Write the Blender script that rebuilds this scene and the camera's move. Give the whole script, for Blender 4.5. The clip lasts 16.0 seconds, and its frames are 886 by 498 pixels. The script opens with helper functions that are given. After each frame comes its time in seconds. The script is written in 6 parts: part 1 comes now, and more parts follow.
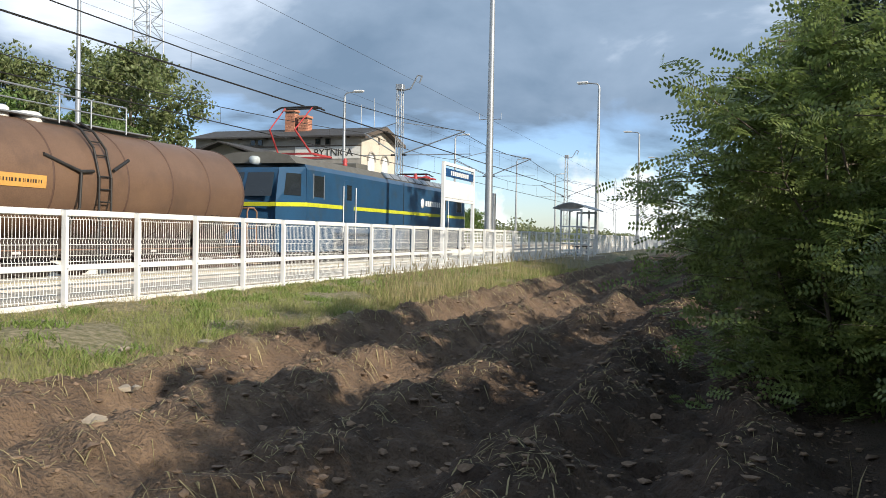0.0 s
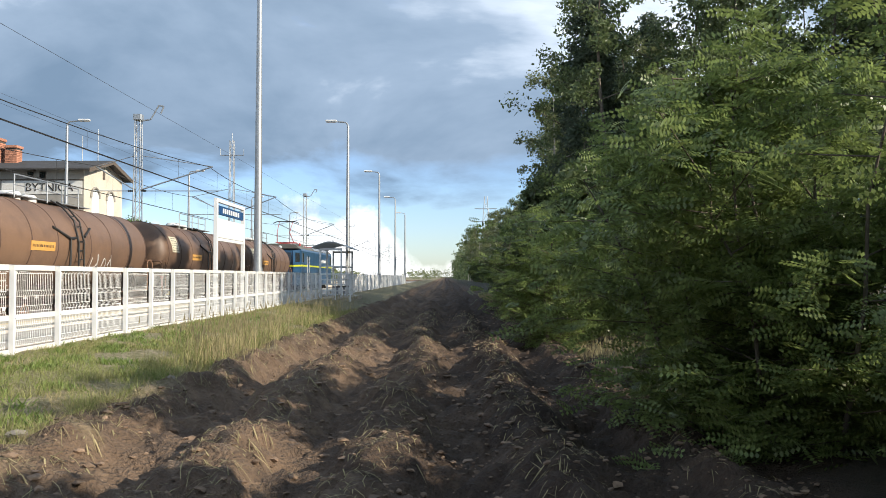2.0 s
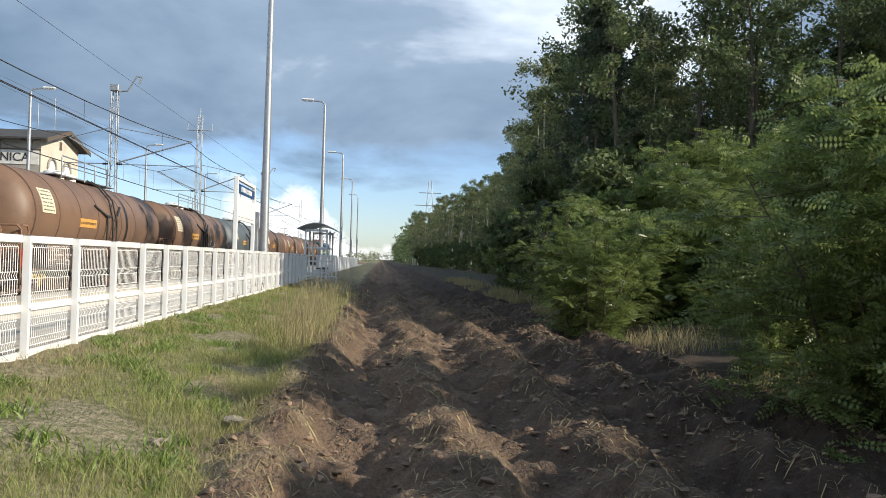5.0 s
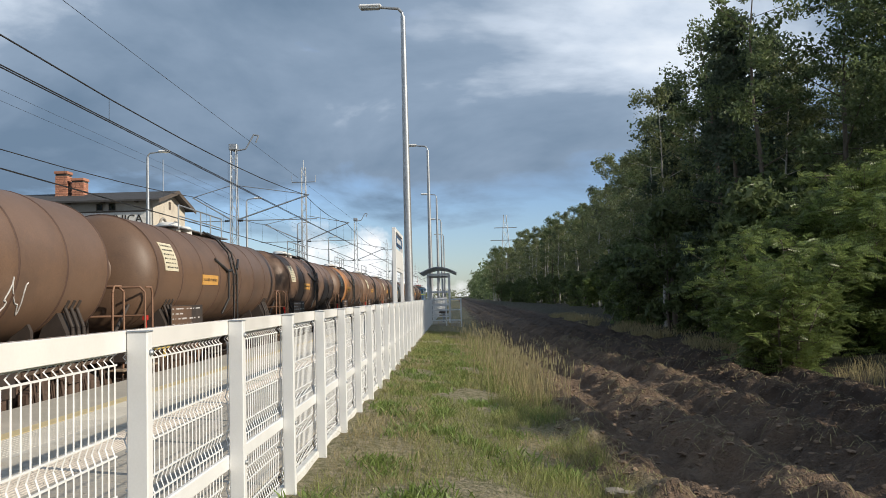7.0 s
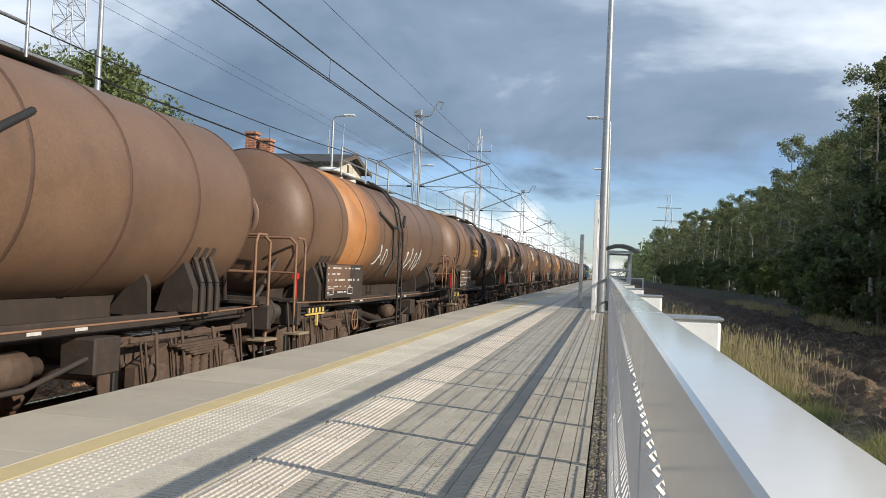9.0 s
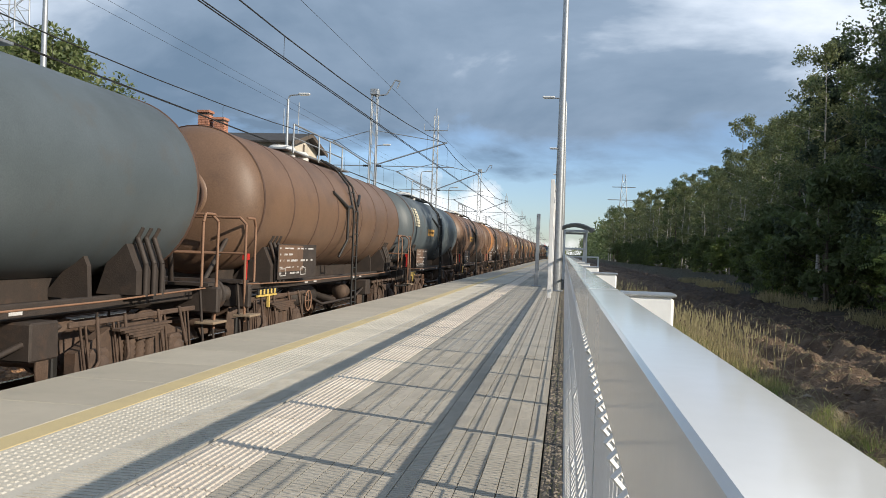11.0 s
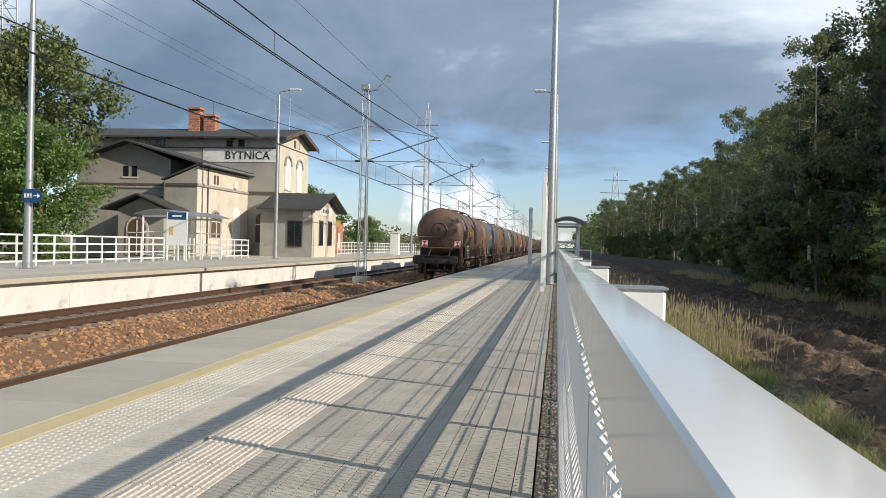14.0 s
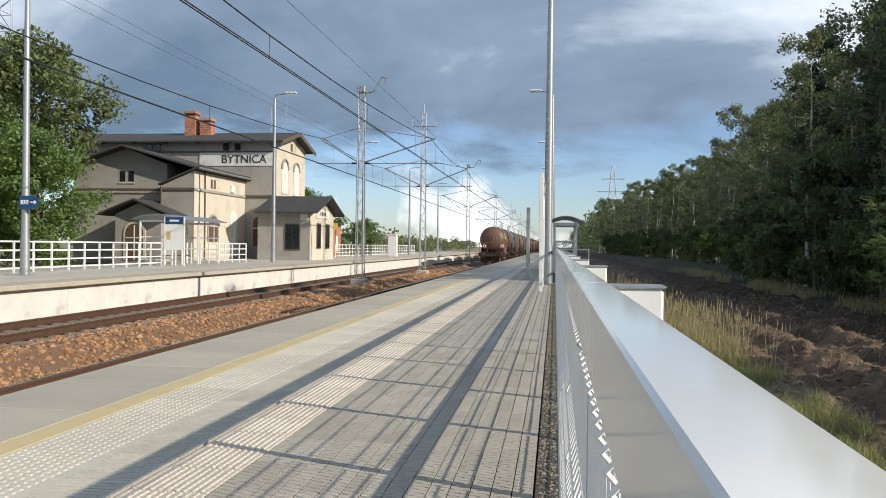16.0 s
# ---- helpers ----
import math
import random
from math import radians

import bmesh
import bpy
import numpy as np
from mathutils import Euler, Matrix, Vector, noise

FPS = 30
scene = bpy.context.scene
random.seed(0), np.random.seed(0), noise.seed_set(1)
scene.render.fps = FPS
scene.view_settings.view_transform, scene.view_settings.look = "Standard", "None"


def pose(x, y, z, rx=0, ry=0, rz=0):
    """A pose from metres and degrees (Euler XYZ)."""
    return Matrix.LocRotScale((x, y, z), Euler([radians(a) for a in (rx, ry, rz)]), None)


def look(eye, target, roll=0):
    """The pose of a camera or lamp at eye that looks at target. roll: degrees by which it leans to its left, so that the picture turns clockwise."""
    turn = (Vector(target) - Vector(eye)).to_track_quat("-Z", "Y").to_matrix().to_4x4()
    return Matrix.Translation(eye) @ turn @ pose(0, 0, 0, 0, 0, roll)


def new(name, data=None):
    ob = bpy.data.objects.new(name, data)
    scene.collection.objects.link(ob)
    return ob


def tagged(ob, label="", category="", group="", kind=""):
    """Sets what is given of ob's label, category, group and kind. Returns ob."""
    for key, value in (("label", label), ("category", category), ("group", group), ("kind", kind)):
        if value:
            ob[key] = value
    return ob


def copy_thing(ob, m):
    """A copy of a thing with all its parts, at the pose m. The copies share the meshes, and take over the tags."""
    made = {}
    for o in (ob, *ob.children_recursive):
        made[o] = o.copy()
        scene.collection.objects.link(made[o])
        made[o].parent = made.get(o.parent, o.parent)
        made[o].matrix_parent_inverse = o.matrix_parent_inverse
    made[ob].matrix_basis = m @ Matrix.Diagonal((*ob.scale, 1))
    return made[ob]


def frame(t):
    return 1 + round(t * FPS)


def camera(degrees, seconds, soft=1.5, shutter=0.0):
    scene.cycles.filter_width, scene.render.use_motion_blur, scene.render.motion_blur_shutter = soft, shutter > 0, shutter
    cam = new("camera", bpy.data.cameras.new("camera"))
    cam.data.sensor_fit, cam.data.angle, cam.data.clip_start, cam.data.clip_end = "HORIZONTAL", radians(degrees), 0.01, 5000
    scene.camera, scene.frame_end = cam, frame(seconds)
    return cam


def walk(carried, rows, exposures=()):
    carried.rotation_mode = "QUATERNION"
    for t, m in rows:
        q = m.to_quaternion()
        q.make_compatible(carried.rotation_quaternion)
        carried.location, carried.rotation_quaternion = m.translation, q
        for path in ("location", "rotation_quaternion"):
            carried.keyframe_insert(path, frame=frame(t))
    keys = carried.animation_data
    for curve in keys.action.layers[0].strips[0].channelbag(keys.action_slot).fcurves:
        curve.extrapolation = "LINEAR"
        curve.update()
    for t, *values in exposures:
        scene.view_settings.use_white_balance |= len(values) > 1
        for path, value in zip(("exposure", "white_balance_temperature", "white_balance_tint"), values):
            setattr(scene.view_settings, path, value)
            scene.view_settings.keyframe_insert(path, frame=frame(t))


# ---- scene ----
cam = camera(56.0, 16.0, soft=0.85)
PATH = [
    (0, (7.282, -3.276, 0.86), (6.635, -1.384, 0.827), 1.1),
    (0.5, (6.882, -3.214, 0.87), (6.351, -1.286, 0.85), -1.1),
    (1, (6.281, -3.033, 0.862), (5.928, -1.065, 0.919), -1.2),
    (1.5, (5.926, -2.884, 0.922), (5.717, -0.896, 0.987), -0.2),
    (2, (5.516, -2.412, 0.924), (5.512, -0.413, 0.99), 0.0),
    (2.5, (5.239, -2.225, 0.967), (5.398, -0.233, 1.04), 1.0),
    (3, (4.949, -2.892, 0.843), (5.154, -0.905, 0.948), 1.6),
    (5.5, (2.859, -2.227, 0.953), (2.969, -0.23, 0.973), 1.8),
    (6, (2.403, -2.58, 0.891), (2.453, -0.581, 0.916), 1.6),
    (6.5, (1.734, -2.539, 0.977), (1.699, -0.539, 1.0), -0.2),
    (7, (1.088, -2.12, 1.162), (1.063, -0.123, 1.276), -1.5),
    (7.5, (0.66, -2.652, 1.302), (0.397, -0.688, 1.573), -2.9),
    (8, (0.09, -2.175, 1.226), (-0.331, -0.223, 1.333), -2.9),
    (8.5, (-0.084, -1.795, 1.18), (-0.534, 0.152, 1.254), -0.6),
    (9, (-0.091, -1.764, 1.125), (-0.482, 0.197, 1.171), 2.4),
    (11.5, (-0.09, -1.758, 1.123), (-0.368, 0.222, 1.122), 1.8),
    (12.5, (-0.09, -1.759, 1.124), (-0.365, 0.222, 1.12), 1.7),
    (13.5, (-0.09, -1.764, 1.124), (-0.362, 0.217, 1.113), 1.7),
    (14.5, (-0.089, -1.762, 1.126), (-0.359, 0.22, 1.116), 1.1),
    (16, (-0.088, -1.757, 1.125), (-0.354, 0.225, 1.117), 0.7),
]
EXPOSURES = ((0, 0.28), (1, 0.28), (2, 0.4), (3, 0.5), (5.5, 0.2), (7, -0.1), (8, -0.12), (8.6, 0.05), (16, 0.0))
walk(cam, [(t, look(eye, target, roll)) for t, eye, target, roll in PATH], EXPOSURES)

# ---- light ----
SUN_AZ = (0.931, -0.363)                      # towards the sun, on the plan
SUN_EL = radians(25)
world = bpy.data.worlds.new("sky")
scene.world = world
world.use_nodes = True
wn, wl = world.node_tree.nodes, world.node_tree.links
wn.clear()


def wnode(kind, **values):
    n = wn.new(kind)
    for k, v in values.items():
        if k in n.inputs:
            n.inputs[k].default_value = v
    return n


w_out = wnode("ShaderNodeOutputWorld")
w_bg = wnode("ShaderNodeBackground", Strength=0.122)
w_sky = wnode("ShaderNodeTexSky")
w_sky.sky_type, w_sky.sun_disc = "NISHITA", False
w_sky.sun_elevation, w_sky.sun_rotation = SUN_EL, math.atan2(SUN_AZ[0], SUN_AZ[1])
w_sky.air_density, w_sky.dust_density, w_sky.ozone_density = 1.0, 0.4, 1.2
w_geo = wnode("ShaderNodeTexCoord")
w_sep = wnode("ShaderNodeSeparateXYZ")
wl.new(w_geo.outputs["Generated"], w_sep.inputs[0])


def wmath(op, a, b=None):
    n = wn.new("ShaderNodeMath")
    n.operation = op
    for i, v in enumerate((a, b)):
        if v is None:
            continue
        if isinstance(v, (int, float)):
            n.inputs[i].default_value = v
        else:
            wl.new(v, n.inputs[i])
    return n.outputs[0]


def wramp(src, stops):
    r = wn.new("ShaderNodeValToRGB")
    while len(r.color_ramp.elements) < len(stops):
        r.color_ramp.elements.new(0.5)
    for e, (p, c) in zip(r.color_ramp.elements, stops):
        e.position, e.color = p, (*c, 1) if len(c) == 3 else c
    wl.new(src, r.inputs[0])
    return r.outputs[0]


# clouds lie on a plane overhead: the direction is divided by its height
w_h = wmath("MAXIMUM", w_sep.outputs[2], 0.0)
w_div = wmath("ADD", w_h, 0.30)
w_cx = wmath("DIVIDE", w_sep.outputs[0], w_div)
w_cy = wmath("DIVIDE", w_sep.outputs[1], w_div)
w_vec = wn.new("ShaderNodeCombineXYZ")
wl.new(w_cx, w_vec.inputs[0])
wl.new(w_cy, w_vec.inputs[1])
w_n1 = wnode("ShaderNodeTexNoise", Scale=1.5, Detail=10.0, Roughness=0.55, Distortion=0.35)
wl.new(w_vec.outputs[0], w_n1.inputs["Vector"])
w_n2 = wnode("ShaderNodeTexNoise", Scale=0.9, Detail=6.0, Roughness=0.5)
w_off = wn.new("ShaderNodeVectorMath")
w_off.operation = "ADD"
w_off.inputs[1].default_value = (7.3, 2.1, 0.7)
wl.new(w_vec.outputs[0], w_off.inputs[0])
wl.new(w_off.outputs[0], w_n2.inputs["Vector"])
w_n3 = wnode("ShaderNodeTexNoise", Scale=7.0, Detail=8.0, Roughness=0.55)
wl.new(w_geo.outputs["Generated"], w_n3.inputs["Vector"])
# cover: thick overhead, broken in a band near the horizon
w_band = wramp(w_h, [(0.0, (0.35,) * 3), (0.06, (0.38,) * 3), (0.11, (0.52,) * 3), (0.19, (0.74,) * 3), (0.4, (0.66,) * 3)])
w_cover = wramp(wmath("ADD", wmath("MULTIPLY", w_n1.outputs["Fac"], 0.9), wmath("SUBTRACT", w_band, 0.55)),
                [(0.38, (0, 0, 0)), (0.52, (1, 1, 1))])
# light and dark of the clouds
w_bank = wramp(w_h, [(0.0, (0.42,) * 3), (0.06, (0.5,) * 3), (0.11, (0.62,) * 3), (0.18, (0.545,) * 3), (0.25, (0.475,) * 3), (0.45, (0.48,) * 3), (1.0, (0.5,) * 3)])
w_tone = wmath("ADD", wmath("ADD", wmath("MULTIPLY", w_n1.outputs["Fac"], 0.55), wmath("MULTIPLY", w_n2.outputs["Fac"], 0.6)), wmath("SUBTRACT", w_bank, 0.5))
w_dark = wramp(w_tone, [(0.40, (9.1, 9.5, 9.9)), (0.50, (5.6, 6.4, 7.5)), (0.575, (2.45, 3.25, 4.35)), (0.70, (1.45, 2.15, 3.1))])
# bright heaps low over the horizon
w_heap = wramp(wmath("ADD", w_n3.outputs["Fac"], wmath("MULTIPLY", w_h, -2.0)), [(0.44, (0, 0, 0)), (0.54, (1, 1, 1))])


def wmix(fac, a, b):
    m = wn.new("ShaderNodeMix")
    m.data_type = "RGBA"
    for s, v in ((m.inputs[0], fac), (m.inputs[6], a), (m.inputs[7], b)):
        if isinstance(v, tuple):
            s.default_value = v
        else:
            wl.new(v, s)
    return m.outputs[2]


w_blue = wn.new("ShaderNodeMix")
w_blue.data_type, w_blue.blend_type = "RGBA", "MULTIPLY"
w_blue.inputs[0].default_value = 1.0
w_blue.inputs[7].default_value = (0.80, 0.93, 1.22, 1)
wl.new(w_sky.outputs[0], w_blue.inputs[6])
w_col = wmix(w_heap, w_blue.outputs[2], (9.6, 9.7, 9.9, 1))
w_col = wmix(w_cover, w_col, w_dark)
wl.new(w_col, w_bg.inputs[0])
wl.new(w_bg.outputs[0], w_out.inputs[0])

sun = new("sun", bpy.data.lights.new("sun", "SUN"))
sun.data.energy, sun.data.angle, sun.data.color = 4.9, radians(0.5), (1.0, 0.905, 0.755)
sun.matrix_world = look((SUN_AZ[0] * 50, SUN_AZ[1] * 50, 50 * math.tan(SUN_EL)), (0, 0, 0))


# ---- materials ----
def mat(name, col, col2=None, rough=0.7, metal=0.0, scale=4.0, fine=60.0, bump=0.15, spread=(0.35, 0.65), rnd=0.0, spec=0.5,
        stretch=(1, 1, 1), trans=0.0, dist=0.02, dirt=None, dirt_amt=(0.55, 0.75), dirt_scale=1.2, island=0.0, grainy=0.35):
    """Two-tone surface with a coarse stain, a fine grain and relief, at metre scale."""
    m = bpy.data.materials.new(name)
    m.use_nodes = True
    N, L = m.node_tree.nodes, m.node_tree.links
    b = N["Principled BSDF"]
    b.inputs["Roughness"].default_value = rough
    b.inputs["Metallic"].default_value = metal
    b.inputs["Specular IOR Level"].default_value = spec
    tc = N.new("ShaderNodeTexCoord")
    mp = N.new("ShaderNodeMapping")
    mp.inputs["Scale"].default_value = stretch
    L.new(tc.outputs["Object"], mp.inputs[0])

    def noise_tex(s, d=5.0, r=0.6):
        n = N.new("ShaderNodeTexNoise")
        n.inputs["Scale"].default_value, n.inputs["Detail"].default_value, n.inputs["Roughness"].default_value = s, d, r
        L.new(mp.outputs[0], n.inputs["Vector"])
        return n.outputs["Fac"]

    def ramp(src, p0, p1):
        r = N.new("ShaderNodeMapRange")
        r.inputs["From Min"].default_value, r.inputs["From Max"].default_value = p0, p1
        L.new(src, r.inputs[0])
        return r.outputs[0]

    def mix(f, a, c, blend="MIX"):
        x = N.new("ShaderNodeMix")
        x.data_type, x.blend_type = "RGBA", blend
        for s, v in ((x.inputs[0], f), (x.inputs[6], a), (x.inputs[7], c)):
            if isinstance(v, (tuple, list)):
                s.default_value = (*v, 1) if len(v) == 3 else v
            elif isinstance(v, (int, float)):
                s.default_value = v
            else:
                L.new(v, s)
        return x.outputs[2]

    coarse, grain = noise_tex(scale), noise_tex(fine, 3.0)
    c2 = col2 or tuple(v * 0.72 for v in col)
    c = mix(ramp(coarse, *spread), col, c2)
    c = mix(grainy, c, mix(ramp(grain, 0.3, 0.7), tuple(v * 0.6 for v in col), tuple(min(v * 1.35, 0.95) for v in col)))
    if dirt:
        c = mix(ramp(noise_tex(dirt_scale, 7.0, 0.65), *dirt_amt), c, dirt)
    if rnd or island:
        src = N.new("ShaderNodeObjectInfo").outputs["Random"] if rnd else N.new("ShaderNodeNewGeometry").outputs["Random Per Island"]
        hsv = N.new("ShaderNodeHueSaturation")
        r = N.new("ShaderNodeMapRange")
        amt = rnd or island
        r.inputs["To Min"].default_value, r.inputs["To Max"].default_value = 1 - amt, 1 + amt
        L.new(src, r.inputs[0])
        L.new(r.outputs[0], hsv.inputs["Value"])
        L.new(c, hsv.inputs["Color"])
        c = hsv.outputs[0]
    L.new(c, b.inputs["Base Color"])
    rr = N.new("ShaderNodeMapRange")
    rr.inputs["To Min"].default_value, rr.inputs["To Max"].default_value = max(rough - 0.1, 0.05), min(rough + 0.12, 1)
    L.new(coarse, rr.inputs[0])
    L.new(rr.outputs[0], b.inputs["Roughness"])
    if bump:
        bp = N.new("ShaderNodeBump")
        bp.inputs["Strength"].default_value, bp.inputs["Distance"].default_value = bump, dist
        L.new(grain, bp.inputs["Height"])
        L.new(bp.outputs[0], b.inputs["Normal"])
    if trans:
        tr = N.new("ShaderNodeBsdfTranslucent")
        L.new(c, tr.inputs[0])
        ms = N.new("ShaderNodeMixShader")
        ms.inputs[0].default_value = trans
        L.new(b.outputs[0], ms.inputs[1])
        L.new(tr.outputs[0], ms.inputs[2])
        L.new(ms.outputs[0], N["Material Output"].inputs[0])
    return m


def glass_mat(name, col=(0.02, 0.025, 0.03), rough=0.08):
    return mat(name, col, rough=rough, bump=0.0, spec=0.8, fine=8)


M = {
    "white": mat("white_paint", (0.80, 0.80, 0.79), (0.74, 0.74, 0.73), rough=0.42, fine=120, bump=0.02, dirt=(0.5, 0.48, 0.45), dirt_amt=(0.7, 1.1), grainy=0.08),
    "gloss": mat("glossy_white_paint", (0.85, 0.83, 0.79), (0.80, 0.78, 0.745), rough=0.03, fine=90, bump=0.0, dirt=(0.6, 0.58, 0.55), dirt_amt=(0.66, 1.2), grainy=0.05),
    "galv": mat("galvanised_steel", (0.42, 0.44, 0.46), (0.32, 0.34, 0.36), rough=0.45, metal=0.7, scale=9, bump=0.03),
    "slab": mat("concrete_slab", (0.475, 0.428, 0.35), (0.39, 0.352, 0.287), rough=0.85, scale=1.6, fine=140, bump=0.25, rnd=0.08, dirt=(0.27, 0.26, 0.23), dirt_amt=(0.58, 0.85)),
    "paver": mat("grey_paver", (0.46, 0.42, 0.355), (0.38, 0.345, 0.29), rough=0.85, scale=2.2, fine=150, bump=0.25, rnd=0.10, dirt=(0.29, 0.27, 0.24), dirt_amt=(0.58, 0.85)),
    "joint": mat("sand_joint", (0.085, 0.075, 0.065), rough=0.95, fine=90, bump=0.3),
    "tactile": mat("pale_tactile_slab", (0.56, 0.52, 0.445), (0.47, 0.435, 0.37), rough=0.8, fine=150, bump=0.2, rnd=0.07),
    "cream": mat("cream_guiding_slab", (0.66, 0.58, 0.49), (0.55, 0.48, 0.40), rough=0.8, fine=150, bump=0.2, rnd=0.06),
    "yellow": mat("yellow_line_paint", (0.62, 0.50, 0.27), (0.53, 0.43, 0.25), rough=0.75, fine=120, bump=0.15, dirt=(0.42, 0.38, 0.28)),
    "wallwhite": mat("whitewashed_concrete", (0.72, 0.71, 0.68), (0.58, 0.57, 0.53), rough=0.85, scale=1.1, dirt=(0.30, 0.28, 0.24), dirt_amt=(0.56, 0.8)),
    "ballast": mat("ballast_stone", (0.36, 0.20, 0.10), (0.27, 0.15, 0.08), rough=0.9, scale=3.0, fine=40, bump=0.5, island=0.4),
    "ballast_bed": mat("ballast_bed", (0.25, 0.14, 0.075), (0.17, 0.10, 0.06), rough=0.95, scale=9.0, fine=30, bump=0.9, dist=0.04),
    "rail": mat("rusty_rail", (0.12, 0.065, 0.04), (0.08, 0.045, 0.03), rough=0.65, metal=0.3, fine=80),
    "railtop": mat("polished_rail_head", (0.5, 0.48, 0.46), rough=0.25, metal=0.9, bump=0.0),
    "sleeper": mat("concrete_sleeper", (0.24, 0.19, 0.15), (0.17, 0.13, 0.10), rough=0.9),
    "rust": mat("brown_tank_paint", (0.170, 0.101, 0.063), (0.122, 0.072, 0.046), rough=0.5, scale=0.8, fine=40, bump=0.06, dirt=(0.080, 0.050, 0.036), dirt_amt=(0.5, 0.8), dirt_scale=0.9, rnd=0.14),
    "orange": mat("orange_band_paint", (0.46, 0.205, 0.07), (0.33, 0.15, 0.06), rough=0.5, scale=1.5, bump=0.05, dirt=(0.20, 0.085, 0.04), dirt_amt=(0.5, 0.85)),
    "bluegrey": mat("blue_grey_tank_paint", (0.095, 0.115, 0.125), (0.065, 0.08, 0.088), rough=0.5, scale=0.8, bump=0.05, dirt=(0.10, 0.075, 0.055), dirt_amt=(0.55, 0.85)),
    "rib": mat("weld_seam_dirt", (0.085, 0.045, 0.030), rough=0.7, fine=60),
    "bogie": mat("greasy_bogie_steel", (0.115, 0.074, 0.052), (0.05, 0.034, 0.026), rough=0.8, scale=5, fine=50, bump=0.3, dirt=(0.14, 0.075, 0.045), dirt_amt=(0.55, 0.8)),
    "frame": mat("dark_wagon_frame", (0.050, 0.037, 0.030), (0.028, 0.022, 0.019), rough=0.7, scale=4, bump=0.2, dirt=(0.12, 0.07, 0.045), dirt_amt=(0.56, 0.85), dirt_scale=3.0),
    "iron": mat("black_iron", (0.022, 0.021, 0.020), rough=0.55, fine=60, bump=0.1),
    "stepwood": mat("worn_step_wood", (0.33, 0.25, 0.17), (0.22, 0.165, 0.115), rough=0.9, scale=6, fine=60, bump=0.3, stretch=(1, 4, 1)),
    "handrail": mat("rusty_handrail", (0.27, 0.15, 0.09), (0.19, 0.10, 0.06), rough=0.6),
    "placard": mat("cream_placard", (0.66, 0.60, 0.44), (0.55, 0.49, 0.36), rough=0.6, bump=0.0),
    "label": mat("orange_label", (0.62, 0.33, 0.08), (0.5, 0.26, 0.07), rough=0.6, bump=0.0),
    "labely": mat("yellow_label", (0.70, 0.50, 0.14), rough=0.6, bump=0.0),
    "ink": mat("black_lettering", (0.03, 0.025, 0.02), rough=0.7, bump=0.0),
    "chalk": mat("white_spray_paint", (0.62, 0.60, 0.58), rough=0.7, bump=0.0),
    "red": mat("signal_red", (0.55, 0.025, 0.02), rough=0.45, bump=0.0),
    "redsteel": mat("red_pantograph_paint", (0.45, 0.05, 0.05), rough=0.5, bump=0.0),
    "navy": mat("loco_blue_paint", (0.020, 0.070, 0.145), (0.015, 0.05, 0.105), rough=0.32, scale=1.4, bump=0.02, dirt=(0.035, 0.05, 0.065)),
    "lime": mat("yellow_green_stripe", (0.55, 0.56, 0.03), rough=0.4, bump=0.0),
    "roofgrey": mat("grey_loco_roof", (0.13, 0.125, 0.11), (0.09, 0.085, 0.075), rough=0.7),
    "glass": glass_mat("dark_window_glass"),
    # house walls carry sun and shade in colour: cream facing +x, grey elsewhere
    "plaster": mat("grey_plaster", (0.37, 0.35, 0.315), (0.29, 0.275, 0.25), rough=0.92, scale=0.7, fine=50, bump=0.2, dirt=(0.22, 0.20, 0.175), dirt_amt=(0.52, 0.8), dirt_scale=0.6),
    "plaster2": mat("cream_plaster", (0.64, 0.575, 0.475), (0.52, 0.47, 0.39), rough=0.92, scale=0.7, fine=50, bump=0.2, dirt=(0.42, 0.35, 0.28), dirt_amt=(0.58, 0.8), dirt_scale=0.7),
    "roof": mat("black_roofing_felt", (0.060, 0.058, 0.058), (0.042, 0.040, 0.040), rough=0.85, scale=2, bump=0.2),
    "timber": mat("weathered_timber", (0.12, 0.095, 0.075), (0.08, 0.062, 0.05), rough=0.85, stretch=(1, 1, 6)),
    "brick": mat("red_brick", (0.50, 0.23, 0.145), (0.38, 0.17, 0.11), rough=0.9, scale=6, fine=60, bump=0.3, rnd=0.2),
    "boarded": mat("brown_door_board", (0.13, 0.075, 0.05), rough=0.8, stretch=(6, 6, 1)),
    "signblue": mat("station_sign_blue", (0.015, 0.07, 0.20), rough=0.4, bump=0.0),
    "clear": mat("acrylic_pane", (0.45, 0.50, 0.52), rough=0.1, bump=0.0, spec=0.6),
    "bark": mat("grey_bark", (0.14, 0.115, 0.09), (0.08, 0.065, 0.05), rough=0.95, scale=8, fine=50, bump=0.5, stretch=(1, 1, 0.3)),
    "birch": mat("pale_birch_bark", (0.42, 0.40, 0.36), (0.12, 0.11, 0.10), rough=0.9, scale=5, stretch=(0.5, 0.5, 3), spread=(0.5, 0.62)),
    "leaf": mat("robinia_leaf", (0.21, 0.265, 0.085), (0.15, 0.205, 0.065), rough=0.36, fine=30, bump=0.0, trans=0.5, island=0.35),
    "leaf2": mat("forest_leaf", (0.150, 0.190, 0.080), (0.110, 0.150, 0.062), rough=0.40, fine=30, bump=0.0, trans=0.5, island=0.35),
    "leaf3": mat("birch_leaf", (0.22, 0.245, 0.115), (0.16, 0.19, 0.085), rough=0.42, fine=30, bump=0.0, trans=0.5, island=0.35),
    "needle": mat("pine_needle", (0.085, 0.115, 0.07), (0.065, 0.09, 0.055), rough=0.7, fine=30, bump=0.0, trans=0.3, island=0.3),
